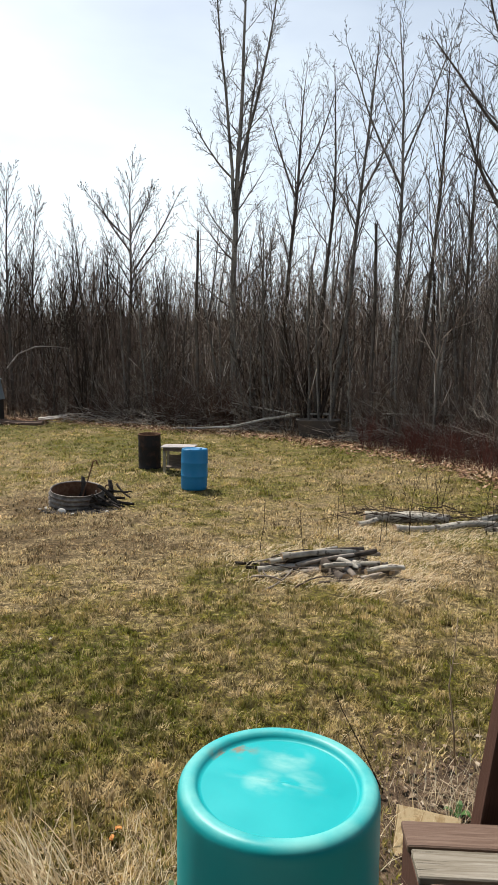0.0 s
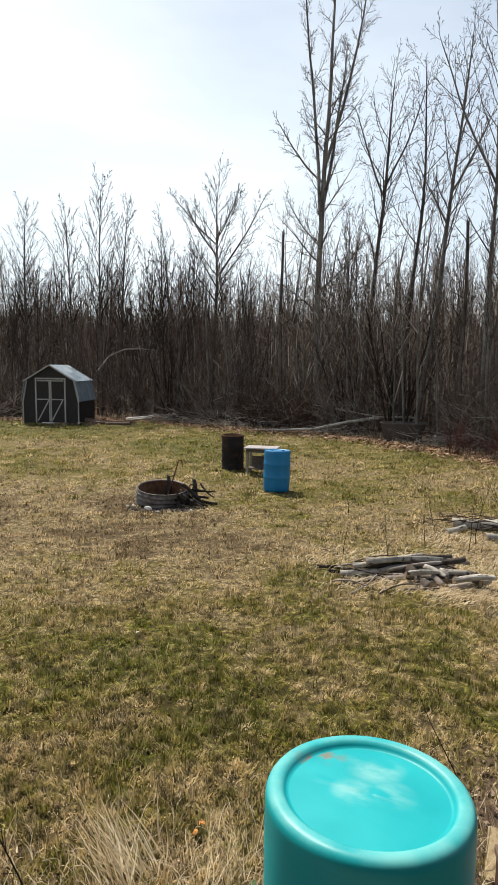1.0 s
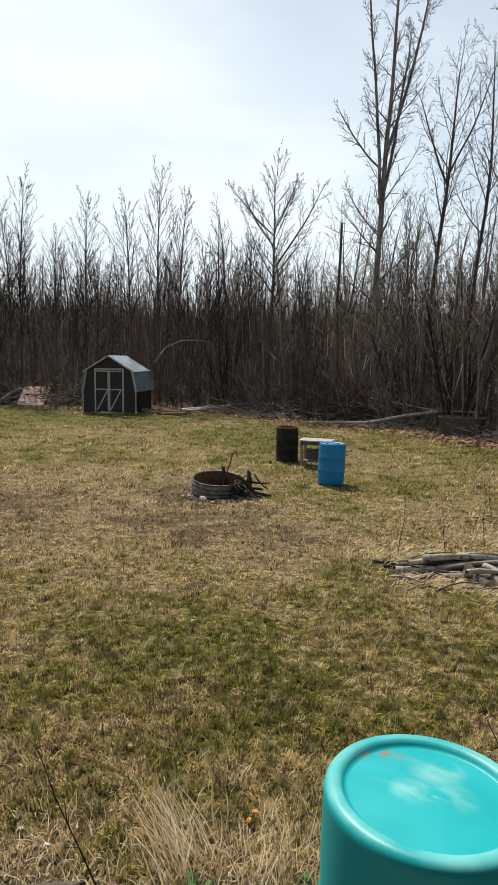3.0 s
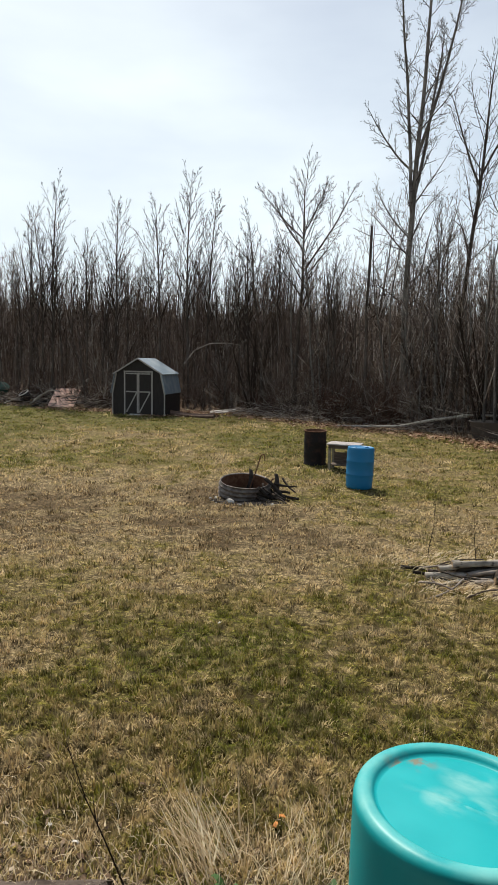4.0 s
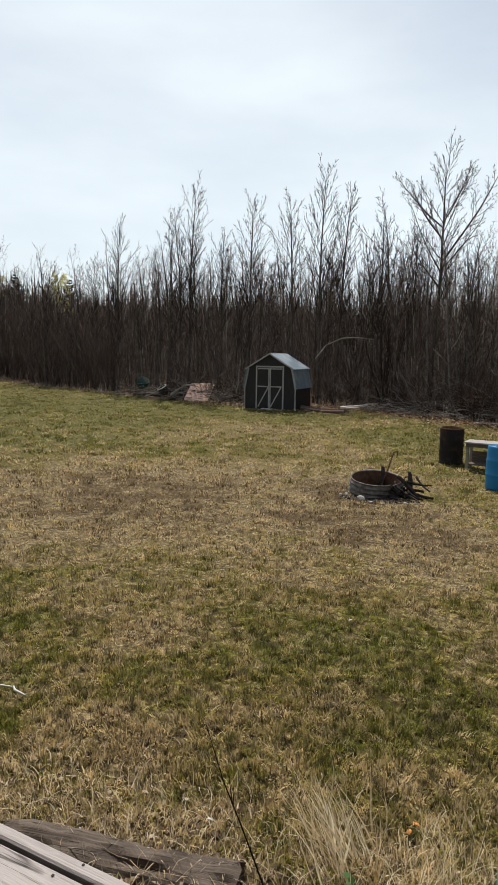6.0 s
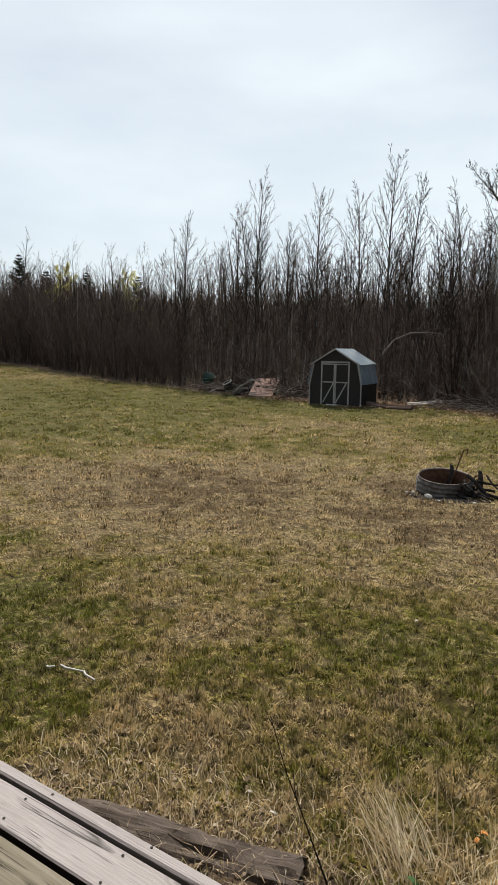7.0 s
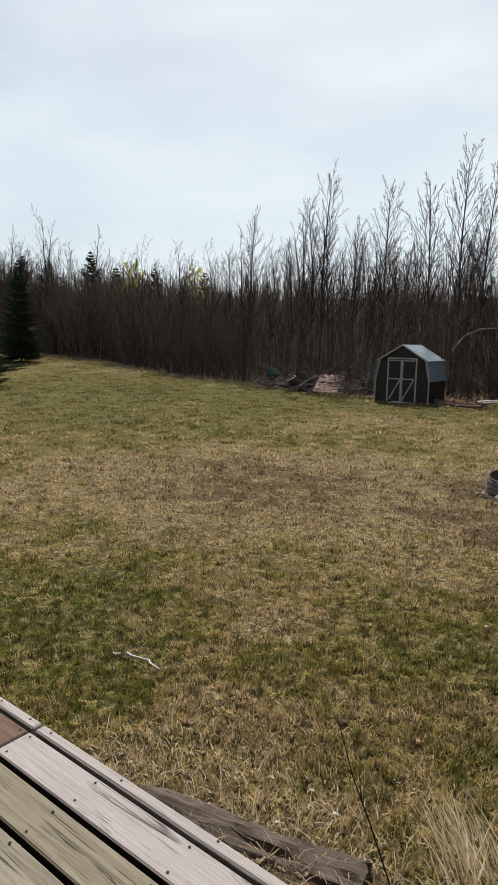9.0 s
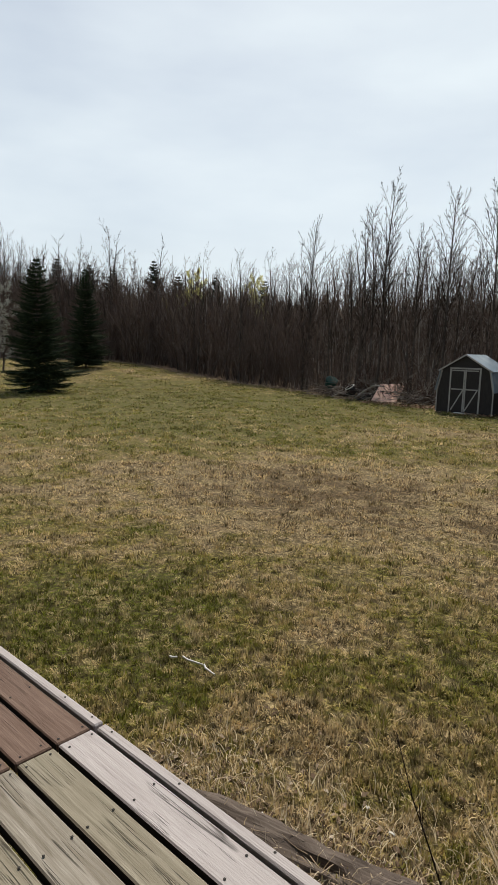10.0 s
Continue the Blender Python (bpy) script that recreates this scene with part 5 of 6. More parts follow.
def build_piles():
    rng = random.Random(19)
    # the nearer pile: long split logs lying side by side, fanned out a little, with shorter ends thrown on them
    for i in range(40):
        layer = (0, 0, 1, 1, 2, 3)[i % 6] if i < 30 else 0
        u = rng.random()
        x = 0.62 + 0.62 * u + rng.uniform(-0.08, 0.08)
        y = 7.42 + rng.uniform(-0.26, 0.34) * (1 - 0.25 * layer)
        r = rng.uniform(0.018, 0.037)
        turn = 14 + rng.gauss(0, 9)
        lay_log(x, y, gz(x, y) + 0.028 + 0.052 * layer, rng.uniform(0.55, 1.25), r, turn, rng.uniform(-5, 3), rng, ("brush", "birch", "brush", "bark")[i % 4], "long grey split log in the near wood pile", "near wood pile", 0.17)
    for i in range(12):
        x, y, r = 1.12 + rng.uniform(-0.2, 0.55), 7.12 + rng.uniform(-0.22, 0.20), rng.uniform(0.022, 0.045)
        lay_log(x, y, gz(x, y) + r + 0.05 * (i % 3), rng.uniform(0.30, 0.62), r, rng.choice((6, 12, -30, -58, 20)) + rng.gauss(0, 6), rng.uniform(-8, 8), rng, ("brush", "bark", "birch")[i % 3], "short weathered log end in the near wood pile", "near wood pile", 0.17)
    for i in range(26):
        x, y = rng.uniform(0.15, 1.7), 7.3 + rng.gauss(0, 0.28)
        lay_log(x, y, gz(x, y) + 0.03 + 0.10 * rng.random(), rng.uniform(0.2, 0.7), rng.uniform(0.006, 0.014), rng.gauss(10, 35), rng.uniform(-8, 8), rng, ("char", "brush", "timber")[i % 3], "thin broken stick on the near wood pile", "near wood pile")
    lay_log(1.02, 7.02, gz(1.02, 7.02) + 0.075, 0.5, 0.075, -68, 4, rng, "bark", "rotten dark log with its end to the front of the pile", "near wood pile", 0.18)
    for x, y, ln, turn in ((0.22, 7.55, 0.75, 6), (0.2, 7.15, 0.45, -28), (1.75, 6.95, 0.4, -20)):
        lay_log(x, y, gz(x, y) + 0.03, ln, 0.020, turn, 2, rng, "char", "thin dark stick beside the near wood pile", "near wood pile")
    # the further pile: pale birch logs lying in brush
    for x, y, ln, r, turn in ((2.72, 10.45, 1.45, 0.092, 3), (3.65, 10.0, 1.2, 0.060, 10), (2.75, 9.85, 0.8, 0.060, 14), (4.35, 10.6, 0.9, 0.07, 20), (4.3, 9.95, 0.8, 0.06, -12), (3.0, 10.8, 1.2, 0.05, 2), (4.5, 9.6, 1.0, 0.06, 25), (2.0, 10.15, 0.5, 0.05, 40)):
        lay_log(x, y, gz(x, y) + r, ln, r, turn, rng.uniform(-2, 2), rng, "birch", "pale birch log lying in brush", "far wood pile")


build_piles()


def brush_heap(name, label, spots, seed, material="brush", per=60, size=1.0, thick=1.0):
    """Tangled sticks; spots: (x, y, spread x, spread y, height)."""
    g = random.Random(seed)
    segs = []
    for x, y, sx, sy, h in spots:
        for i in range(per):
            px, py = x + g.gauss(0, 0.5) * sx, y + g.gauss(0, 0.5) * sy
            z = gz(px, py) + g.random() * h * max(0.15, 1 - abs(px - x) / (1.4 * sx))
            a, ln, up = g.uniform(0, 6.28), g.uniform(0.5, 1.6) * size, g.uniform(-0.25, 0.4)
            p = np.array([px, py, z + 0.03])
            d = unit(np.array([math.cos(a), math.sin(a), up]))
            r = g.uniform(0.006, 0.022) * thick
            for j in range(3):
                q = p + d * ln / 3
                q[2] = max(q[2], gz(q[0], q[1]) + 0.01)
                segs.append((*p, *q, r * (1 - j * 0.25), r * (0.75 - j * 0.25)))
                d = unit(d + np.array([g.gauss(0, 0.2), g.gauss(0, 0.2), g.gauss(0, 0.12)]))
                p = q
    me = as_mesh(name, *tubes(segs, 4))
    return tagged(part(name, me, material), label, "brushwood", kind="stuff")


brush_heap("brush_pile", "heap of grey cut branches in front of the wood", [(-21.6, 30.0, 1.6, 0.8, 0.9), (-19.8, 29.9, 1.2, 0.8, 0.9), (-17.4, 29.8, 1.5, 0.8, 0.9), (-15.4, 29.0, 0.9, 0.6, 0.5), (-23.0, 31.0, 1.0, 0.8, 0.6)], 31, "scrub", 85, 1.0, 1.3)
brush_heap("pale_branches", "pale bleached branches sticking out of the brush heap", [(-21.4, 29.7, 1.4, 0.6, 0.7), (-19.6, 29.5, 1.2, 0.6, 0.8), (-16.4, 29.3, 1.3, 0.6, 0.6)], 36, "brush", 22, 1.1, 1.5)
brush_heap("bleached_twigs", "pale fallen twigs on the litter along the edge of the lawn", [(-3.2, 27.4, 2.4, 0.6, 0.5), (0.4, 25.4, 2.0, 0.5, 0.35), (4.4, 22.3, 1.3, 0.5, 0.4), (-7.4, 28.7, 1.8, 0.5, 0.4), (6.4, 19.4, 1.3, 0.6, 0.5)], 37, "brush", 60, 0.8, 1.3)
brush_heap("fallen_branches", "tangle of brown and grey fallen branches along the edge of the lawn", [(-3.6, 28.0, 2.2, 1.0, 1.0), (-1.8, 27.3, 1.6, 0.9, 0.8), (0.6, 25.9, 1.8, 0.7, 0.5), (4.2, 22.7, 1.3, 0.7, 0.6), (5.6, 20.9, 1.6, 0.8, 0.7), (-7.6, 29.3, 2.2, 0.8, 0.6), (7.0, 18.0, 1.4, 0.7, 0.6), (-5.6, 28.9, 1.6, 0.8, 0.7)], 32, "scrub", 110)
brush_heap("thin_brush", "thin dark twigs lying over the birch logs", [(2.4, 10.5, 0.8, 0.4, 0.25), (3.4, 10.5, 0.9, 0.4, 0.3), (4.4, 10.4, 0.8, 0.5, 0.35), (5.2, 10.2, 0.8, 0.6, 0.4)], 33, "twig", 60, 0.5, 0.5)


def fallen_trunk(pts, r, label, material="birch"):
    segs, n = [], len(pts) - 1
    for i, (a, b) in enumerate(zip(pts, pts[1:])):
        segs.append((*a, *b, r * (1 - 0.6 * i / n), r * (1 - 0.6 * (i + 1) / n)))
    return tagged(part("fallen_trunk", as_mesh("fallen_trunk", *tubes(segs, 8), smooth=True), material), label, "fallen tree", "fallen trunks")


fallen_trunk([(1.9, 25.0, 0.75), (0.6, 25.2, 0.52), (-0.6, 25.3, 0.22), (-1.8, 25.6, 0.12), (-3.2, 25.9, 0.06)], 0.07, "long pale trunk fallen along the edge of the lawn")
fallen_trunk([(3.4, 24.4, 0.80), (2.6, 24.6, 0.82), (1.8, 24.9, 0.78), (0.6, 26.4, 0.9), (-0.8, 27.0, 1.1)], 0.05, "pale trunk resting on the old trough")
fallen_trunk([(-20.0, 29.2, 0.12), (-19.4, 29.2, 0.55), (-18.8, 29.3, 0.9), (-18.3, 29.4, 0.85)], 0.075, "pale bent branch arching out of the brush heap", "brush")
fallen_trunk([(-21.6, 29.2, 0.1), (-20.9, 29.3, 0.4), (-20.3, 29.5, 0.75)], 0.05, "pale branch sticking out of the brush heap", "brush")
fallen_trunk([(8.5, 19.5, 1.1), (6.6, 20.4, 1.15), (4.6, 21.4, 1.1)], 0.05, "pale thin trunk caught among the stems")
fallen_trunk([(-10.9, 28.3, 2.45), (-10.6, 28.9, 3.1), (-10.0, 29.4, 3.45), (-9.2, 29.8, 3.5), (-8.6, 30.0, 3.4)], 0.035, "thin bent branch arching over the shed", "brush")


def build_trough():
    t = thing("old_trough", "dark old trough at the edge of the wood", "trough", pose(2.66, 23.75, gz(2.7, 23.8), 0, 0, -10))
    bm = bmesh.new()
    k, rings = 28, []
    for sx, sy, z in ((0.60, 0.32, 0.0), (0.68, 0.37, 0.06), (0.80, 0.44, 0.62), (0.85, 0.48, 0.66), (0.85, 0.48, 0.70), (0.78, 0.42, 0.70), (0.70, 0.36, 0.15)):
        ring = []
        for i in range(k):
            a = 2 * math.pi * i / k
            c, s = math.cos(a), math.sin(a)
            ring.append(bm.verts.new((sx * math.copysign(abs(c) ** 0.5, c), sy * math.copysign(abs(s) ** 0.5, s), z)))
        rings.append(ring)
    for a, b in zip(rings, rings[1:]):
        for i in range(k):
            bm.faces.new((a[i], a[(i + 1) % k], b[(i + 1) % k], b[i])).smooth = True
    bm.faces.new(rings[0][::-1])
    bm.faces.new(rings[-1])
    bmesh.ops.recalc_face_normals(bm, faces=bm.faces)
    part("tub", bm, "trough", t)


build_trough()


# ---- things by the shed and the brush heap ----
def build_shed_clutter():
    rng = random.Random(23)
    me = log_shape(2.2, 0.115, rng, 12, 12, 0.05, 0.85, 0.26)
    me.materials.append(MAT["deck_brown"])
    me.materials.append(MAT["timber"])
    tagged(part("rotten_log", me, "timber", None, "", pose(-9.9, 26.75, gz(-9.9, 26.75) + 0.10, 40, 1, -6)), "old dark log lying in front of the shed", "log")
    t = thing("loose_boards", "pale weathered boards lying on the leaf litter", "boards", pose(-9.15, 28.9, gz(-9.15, 28.9) + 0.12, 9, -6, 12))
    for i in range(3):
        part("board", box(1.25, 0.16, 0.03, None, 0.003), "old_board", t, "", Matrix.Translation((0.03 * i, -0.17 + 0.17 * i, 0.035 * (i % 2))))
    t = thing("pink_panel", "faded pink sheet leaning on the brush heap", "panel", pose(-18.0, 29.0, gz(-18, 29.0) + 0.02, -60, 8, 24))
    bm = bmesh.new()
    bmesh.ops.create_grid(bm, x_segments=8, y_segments=8, size=0.5)
    for v in bm.verts:
        v.co = Vector((v.co.x * 1.28 + 0.12 * v.co.y, 0.05 * noise.noise(v.co * 3), (v.co.y + 0.5) * 1.9 * (1 + 0.25 * v.co.x - 0.5 * max(0.0, v.co.x - 0.2))))
    bmesh.ops.solidify(bm, geom=bm.faces[:], thickness=0.02)
    part("sheet", bm, "pink", t)
    tagged(part("green_tub", lathe([(0.26, 0.0), (0.30, 0.02), (0.36, 0.5), (0.33, 0.52), (0.0, 0.50)], 24, True, False), "green", None, "", pose(-22.6, 30.3, gz(-22.6, 30.3) + 0.62, 20, 35, 0)), "dark green plastic tub on the brush heap", "tub")
    t = thing("bucket", "black bucket with a white rim lying in the brush heap", "bucket", pose(-20.2, 29.3, gz(-20.2, 29.4) + 0.35, 25, -20, 0))
    part("pail", lathe([(0.20, 0.0), (0.23, 0.02), (0.27, 0.42), (0.25, 0.42), (0.22, 0.05)], 24, True, False), "black_steel", t)
    part("rim", lathe([(0.255, 0.40), (0.285, 0.405), (0.285, 0.445), (0.25, 0.45)], 24, False, False), "white", t, "white rim")
    for x, y, ln, r, turn, tilt in ((-19.2, 29.4, 1.7, 0.09, 20, -22), (-21.0, 29.5, 1.9, 0.08, -8, -4), (-18.7, 29.8, 1.4, 0.08, 60, -12), (-15.3, 28.8, 1.8, 0.05, 38, -30)):
        lay_log(x, y, gz(x, y) + 0.25, ln, r, turn, tilt, rng, "char" if r > 0.06 else "brush", "dark weathered log in the brush heap", "logs of the brush heap")


build_shed_clutter()


# ---- spruces ----
def spruce_meshes(h, seed, w=0.33):
    rng = random.Random(seed)
    segs = [(0, 0, -0.1, 0, 0, h, 0.014 * h, 0.01)]
    trunk = as_mesh("trunk", *tubes(segs, 8), smooth=True)
    trunk.materials.append(MAT["bark"])
    verts, tris = [], []
    z = 0.05 * h
    while z < h * 0.985:
        t = z / h
        reach = w * h * (1 - t) ** 0.8 * (0.75 + 0.5 * rng.random()) + 0.05
        for b in range(rng.randint(11, 14)):
            a = rng.uniform(0, 6.28)
            ln = reach * rng.uniform(0.7, 1.12)
            drop = rng.uniform(0.12, 0.35) * (1 - t) - 0.25 * t
            n = max(4, int(ln * 9))
            for i in range(n):
                f = (i + 0.5) / n
                cx, cy = f * ln * math.cos(a), f * ln * math.sin(a)
                cz = z - drop * f * ln + 0.18 * ln * f * f
                for s in (-1, 1, 0):
                    sl = (0.34 * ln * (1 - f) + 0.10) * rng.uniform(0.5, 1.15)
                    b2 = a + s * rng.uniform(0.5, 0.95)
                    wd = rng.uniform(0.025, 0.05)
                    tip = (cx + sl * math.cos(b2), cy + sl * math.sin(b2), cz - sl * rng.uniform(0.05, 0.45))
                    k = len(verts)
                    verts += [(cx - wd * math.sin(b2), cy + wd * math.cos(b2), cz), (cx + wd * math.sin(b2), cy - wd * math.cos(b2), cz), tip, (cx, cy, cz + rng.uniform(0.03, 0.07))]
                    tris += [(k, k + 1, k + 2), (k, k + 2, k + 3), (k + 1, k + 3, k + 2)]
        z += 0.024 * h * (0.7 + 0.7 * rng.random())
    crown = as_mesh("crown", np.array(verts), np.array(tris))
    crown.materials.append(MAT["needles"])
    return trunk, crown


SPRUCE = [spruce_meshes(7.4, 51), spruce_meshes(7.4, 52, 0.26)]
for x, y, s, form, label in ((-32.9, 17.1, 1.0, 0, "dark green spruce standing on the lawn with branches to the ground"), (-43.8, 26.8, 1.04, 1, "dark green spruce by the edge of the wood"), (-66.0, 37.0, 1.5, 1, "far dark spruce above the bare wood"), (-63.5, 39.5, 1.42, 1, "far dark spruce above the bare wood"), (-62.5, 42.0, 1.38, 0, "far dark spruce above the bare wood"), (-62.0, 47.5, 1.62, 1, "far dark spruce above the bare wood"), (-60.5, 50.0, 1.42, 0, "far dark spruce above the bare wood"), (-57.0, 53.0, 1.46, 1, "far dark spruce above the bare wood"), (-54.0, 58.5, 1.5, 1, "far dark spruce above the bare wood"), (-68.0, 29.0, 1.5, 1, "far dark spruce above the bare wood")):
    t = thing("spruce", label, "spruce", pose(x, y, gz(x, y), 0, 0, 70 * x) @ Matrix.Diagonal((s, s, s, 1)), "spruces")
    part("trunk", SPRUCE[form][0], "bark", t)
    part("crown", SPRUCE[form][1], "needles", t)


def budding(x, y, h, seed, bud, label, per=4, size=0.045):
    t = thing("budding_tree", label, "tree", pose(x, y, gz(x, y)), "budding trees")
    out = grow(BUSHY, h, 0.07, seed)
    part("trunk", as_mesh("trunk", *tubes(out[0], 7), smooth=True), "bark", t)
    part("crown", as_mesh("crown", *joined(tubes(out[1], 3), ribbons(out[2] + out[3], seed))), "twig", t)
    rng = random.Random(seed)
    verts, tris = [], []
    for s in out[2] + out[3]:
        for _ in range(per):
            p = np.array(s[3:6]) + np.array([rng.gauss(0, 0.06) for _ in range(3)])
            k = len(verts)
            verts += [p + np.array([rng.gauss(0, size) for _ in range(3)]) for _ in range(3)]
            tris.append((k, k + 1, k + 2))
    part("foliage", as_mesh("foliage", np.array(verts), np.array(tris)), bud, t, "small opening buds")


budding(-50.2, 41.3, 9.3, 71, "bud", "bare tree with a haze of yellow-green buds", 6, 0.05)
budding(-45.0, 48.3, 9.3, 72, "bud", "bare tree with a haze of yellow-green buds", 3, 0.05)
budding(-44.0, 20.2, 5.6, 73, "bud_pale", "small tree with pale opening buds", 2, 0.04)
budding(-9.8, 31.3, 6.0, 74, "bud_pale", "small bare tree with pale buds by the shed", 1, 0.016)


# ---- the deck and what stands by it ----
DECK_Z = 1.274
BOARD, GAP = 0.1345, 0.0175


def build_deck():
    turn = Matrix.Rotation(radians(0.5), 4, "Z")
    deck = tagged(thing("deck", "weathered wooden deck of grey and brown boards above the lawn", "deck", Matrix.Translation((-2.06, 1.116, DECK_Z)) @ turn), kind="structure")
    rng = random.Random(61)
    rows = 14
    made = {}
    for side in (0, 1):
        for i in range(rows):
            ln = 2.44 if side else 2.9
            mat = ("deck_grey", "deck_tan", "deck_old", "deck_tan")[i % 4] if side else "deck_brown"
            if (ln, mat) not in made:
                me = bpy.data.meshes.new("board")
                bm = box(ln, BOARD, 0.038, None, 0.005)
                # board sides take the dark colour, so the gaps' shade is painted on
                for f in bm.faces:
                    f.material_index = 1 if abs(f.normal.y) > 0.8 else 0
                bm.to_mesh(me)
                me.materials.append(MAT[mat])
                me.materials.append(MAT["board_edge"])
                bm.free()
                made[(ln, mat)] = me
            x = ln / 2 + 0.004 if side else -ln / 2 - 0.004
            y = -GAP / 2 - BOARD / 2 - i * (BOARD + GAP)
            b = part("board", made[(ln, mat)], mat, deck, "", pose(x, y, -0.038 + rng.uniform(-0.0015, 0.0015), rng.uniform(-0.4, 0.4), 0, 0))
    for side in (0, 1):
        ln = 2.44 if side else 2.9
        part("rim_board", box(ln, 0.042, 0.185, None, 0.006), "deck_grey", deck, "", pose(ln / 2 + 0.008 if side else -ln / 2 - 0.008, 0.030, -0.186))
    for k, x in enumerate(np.arange(-2.8, 2.5, 0.405)):
        part("joist", box(0.04, 2.1, 0.18, None, 0.0), "timber", deck, "dark joist", pose(float(x), -1.07, -0.222))
    for x, y in ((-2.7, -0.05), (-0.2, -0.05), (2.2, -0.05), (-2.7, -2.0), (2.2, -2.0)):
        part("post", box(0.09, 0.09, 1.0, None, 0.004), "timber", deck, "", pose(x, y, -1.22))
    screw = bpy.data.meshes.new("screw")
    bm = lathe([(0.0045, 0.0), (0.0045, 0.0008), (0.0035, 0.0011)], 8)
    bm.to_mesh(screw)
    bm.free()
    for i in range(5):
        for x in (-0.405, -0.035, 0.035, 0.405, 0.81, 1.215):
            for s in (-0.045, 0.045):
                y = -GAP / 2 - BOARD / 2 - i * (BOARD + GAP) + s
                part("screw", screw, "screw", deck, "", pose(x + rng.uniform(-0.012, 0.012), y + rng.uniform(-0.006, 0.006), 0.0022))
    for x in (-0.25, -0.06, 0.07, 0.45, 0.85, 1.3):
        part("screw", screw, "screw", deck, "", pose(x, 0.034 + rng.uniform(-0.006, 0.006), -0.0002))


build_deck()


def build_teal_barrel():
    x, y = 0.100, 1.66
    t = thing("teal_barrel", "upturned teal plastic barrel with a scuffed bottom beside the deck", "barrel", pose(x, y, gz(x, y) + 0.0, -2.4, 0, 0))
    H = 1.48 - gz(x, y)
    prof = [(0.240, 0.0), (0.262, 0.02), (0.270, 0.08), (0.283, 0.26), (0.287, 0.285), (0.294, 0.30), (0.294, 0.32), (0.288, 0.335), (0.290, 0.46), (0.288, 0.58), (0.294, 0.60), (0.294, 0.62), (0.288, 0.635), (0.289, 0.74), (0.289, H - 0.040), (0.2885, H - 0.028), (0.285, H - 0.015), (0.278, H - 0.006), (0.268, H - 0.001), (0.252, H), (0.241, H - 0.003), (0.234, H - 0.013), (0.230, H - 0.020), (0.222, H - 0.021)]
    prof = [(r * 1.025, z) for r, z in prof]
    part("body", lathe(prof, 72, True, False), "teal", t)
    bm = bmesh.new()
    k = 72
    rings = []
    for j in range(13):
        r = 0.2281 * (1 - j / 12)
        if j == 12:
            rings.append([bm.verts.new((0, 0, H - 0.016))])
            continue
        row = []
        for i in range(k):
            a = 2 * math.pi * i / k
            px, py = r * math.cos(a), r * math.sin(a)
            z = H - 0.021 + 0.005 * (1 - (r / 0.2281) ** 2)
            z += 0.003 * math.exp(-((py / 0.006) ** 2)) * (abs(px) < 0.17)
            row.append(bm.verts.new((px, py, z)))
        rings.append(row)
    for a, b in zip(rings, rings[1:]):
        for i in range(k):
            if len(b) == 1:
                bm.faces.new((a[i], a[(i + 1) % k], b[0])).smooth = True
            else:
                bm.faces.new((a[i], a[(i + 1) % k], b[(i + 1) % k], b[i])).smooth = True
    bmesh.ops.recalc_face_normals(bm, faces=bm.faces)
    part("bottom_panel", bm, "teal", t, "recessed round bottom with chalky scuffs and a seam", Matrix.Rotation(radians(-18), 4, "Z"))


build_teal_barrel()


def build_steps():
    t = thing("wooden_steps", "worn brown and grey wooden steps beside the deck", "steps", pose(0.665, 2.425, 0.78, 0, 0, -3))
    part("tread_board", box(1.5, 0.142, 0.036, None, 0.005), "deck_brown", t, "", pose(0.75, -0.071, -0.036))
    part("tread_board", box(1.5, 0.142, 0.036, None, 0.005), "deck_old", t, "", pose(0.76, -0.226, -0.036))
    part("tread_board", box(1.5, 0.142, 0.036, None, 0.005), "deck_brown", t, "worn red-brown board", pose(0.80, -0.382, -0.046))
    part("tread_board", box(1.5, 0.142, 0.036, None, 0.005), "deck_brown", t, "worn red-brown board", pose(0.80, -0.537, -0.046))
    for x in (0.03, 1.4):
        part("stringer", box(0.04, 0.62, 0.26, None, 0.004), "post", t, "brown side board", pose(x, -0.31, -0.30))
    p = thing("brown_post", "brown stained wooden post rising beside the steps", "post", pose(1.03, 2.52, 0.42, -1, 7.5, 4))
    part("shaft", box(0.09, 0.09, 1.75, None, 0.006), "post", p)
    o = thing("board_offcut", "pale offcut of strand board leaning by the steps", "board", pose(0.86, 2.68, 0.44, 42, 4, -14))
    part("sheet", box(0.30, 0.30, 0.012, None, 0.001), "osb", o)
    b = thing("red_brick", "broken red brick lying beside the steps", "brick", pose(0.60, 2.12, gz(0.6, 2.12), 0, 3, 30))
    part("block", box(0.2, 0.095, 0.06, None, 0.008, 0.003, random.Random(3)), "brick", b)
    b2 = copy_thing(b, pose(0.61, 2.14, gz(0.6, 2.12) + 0.06, 2, -4, 12))


build_steps()


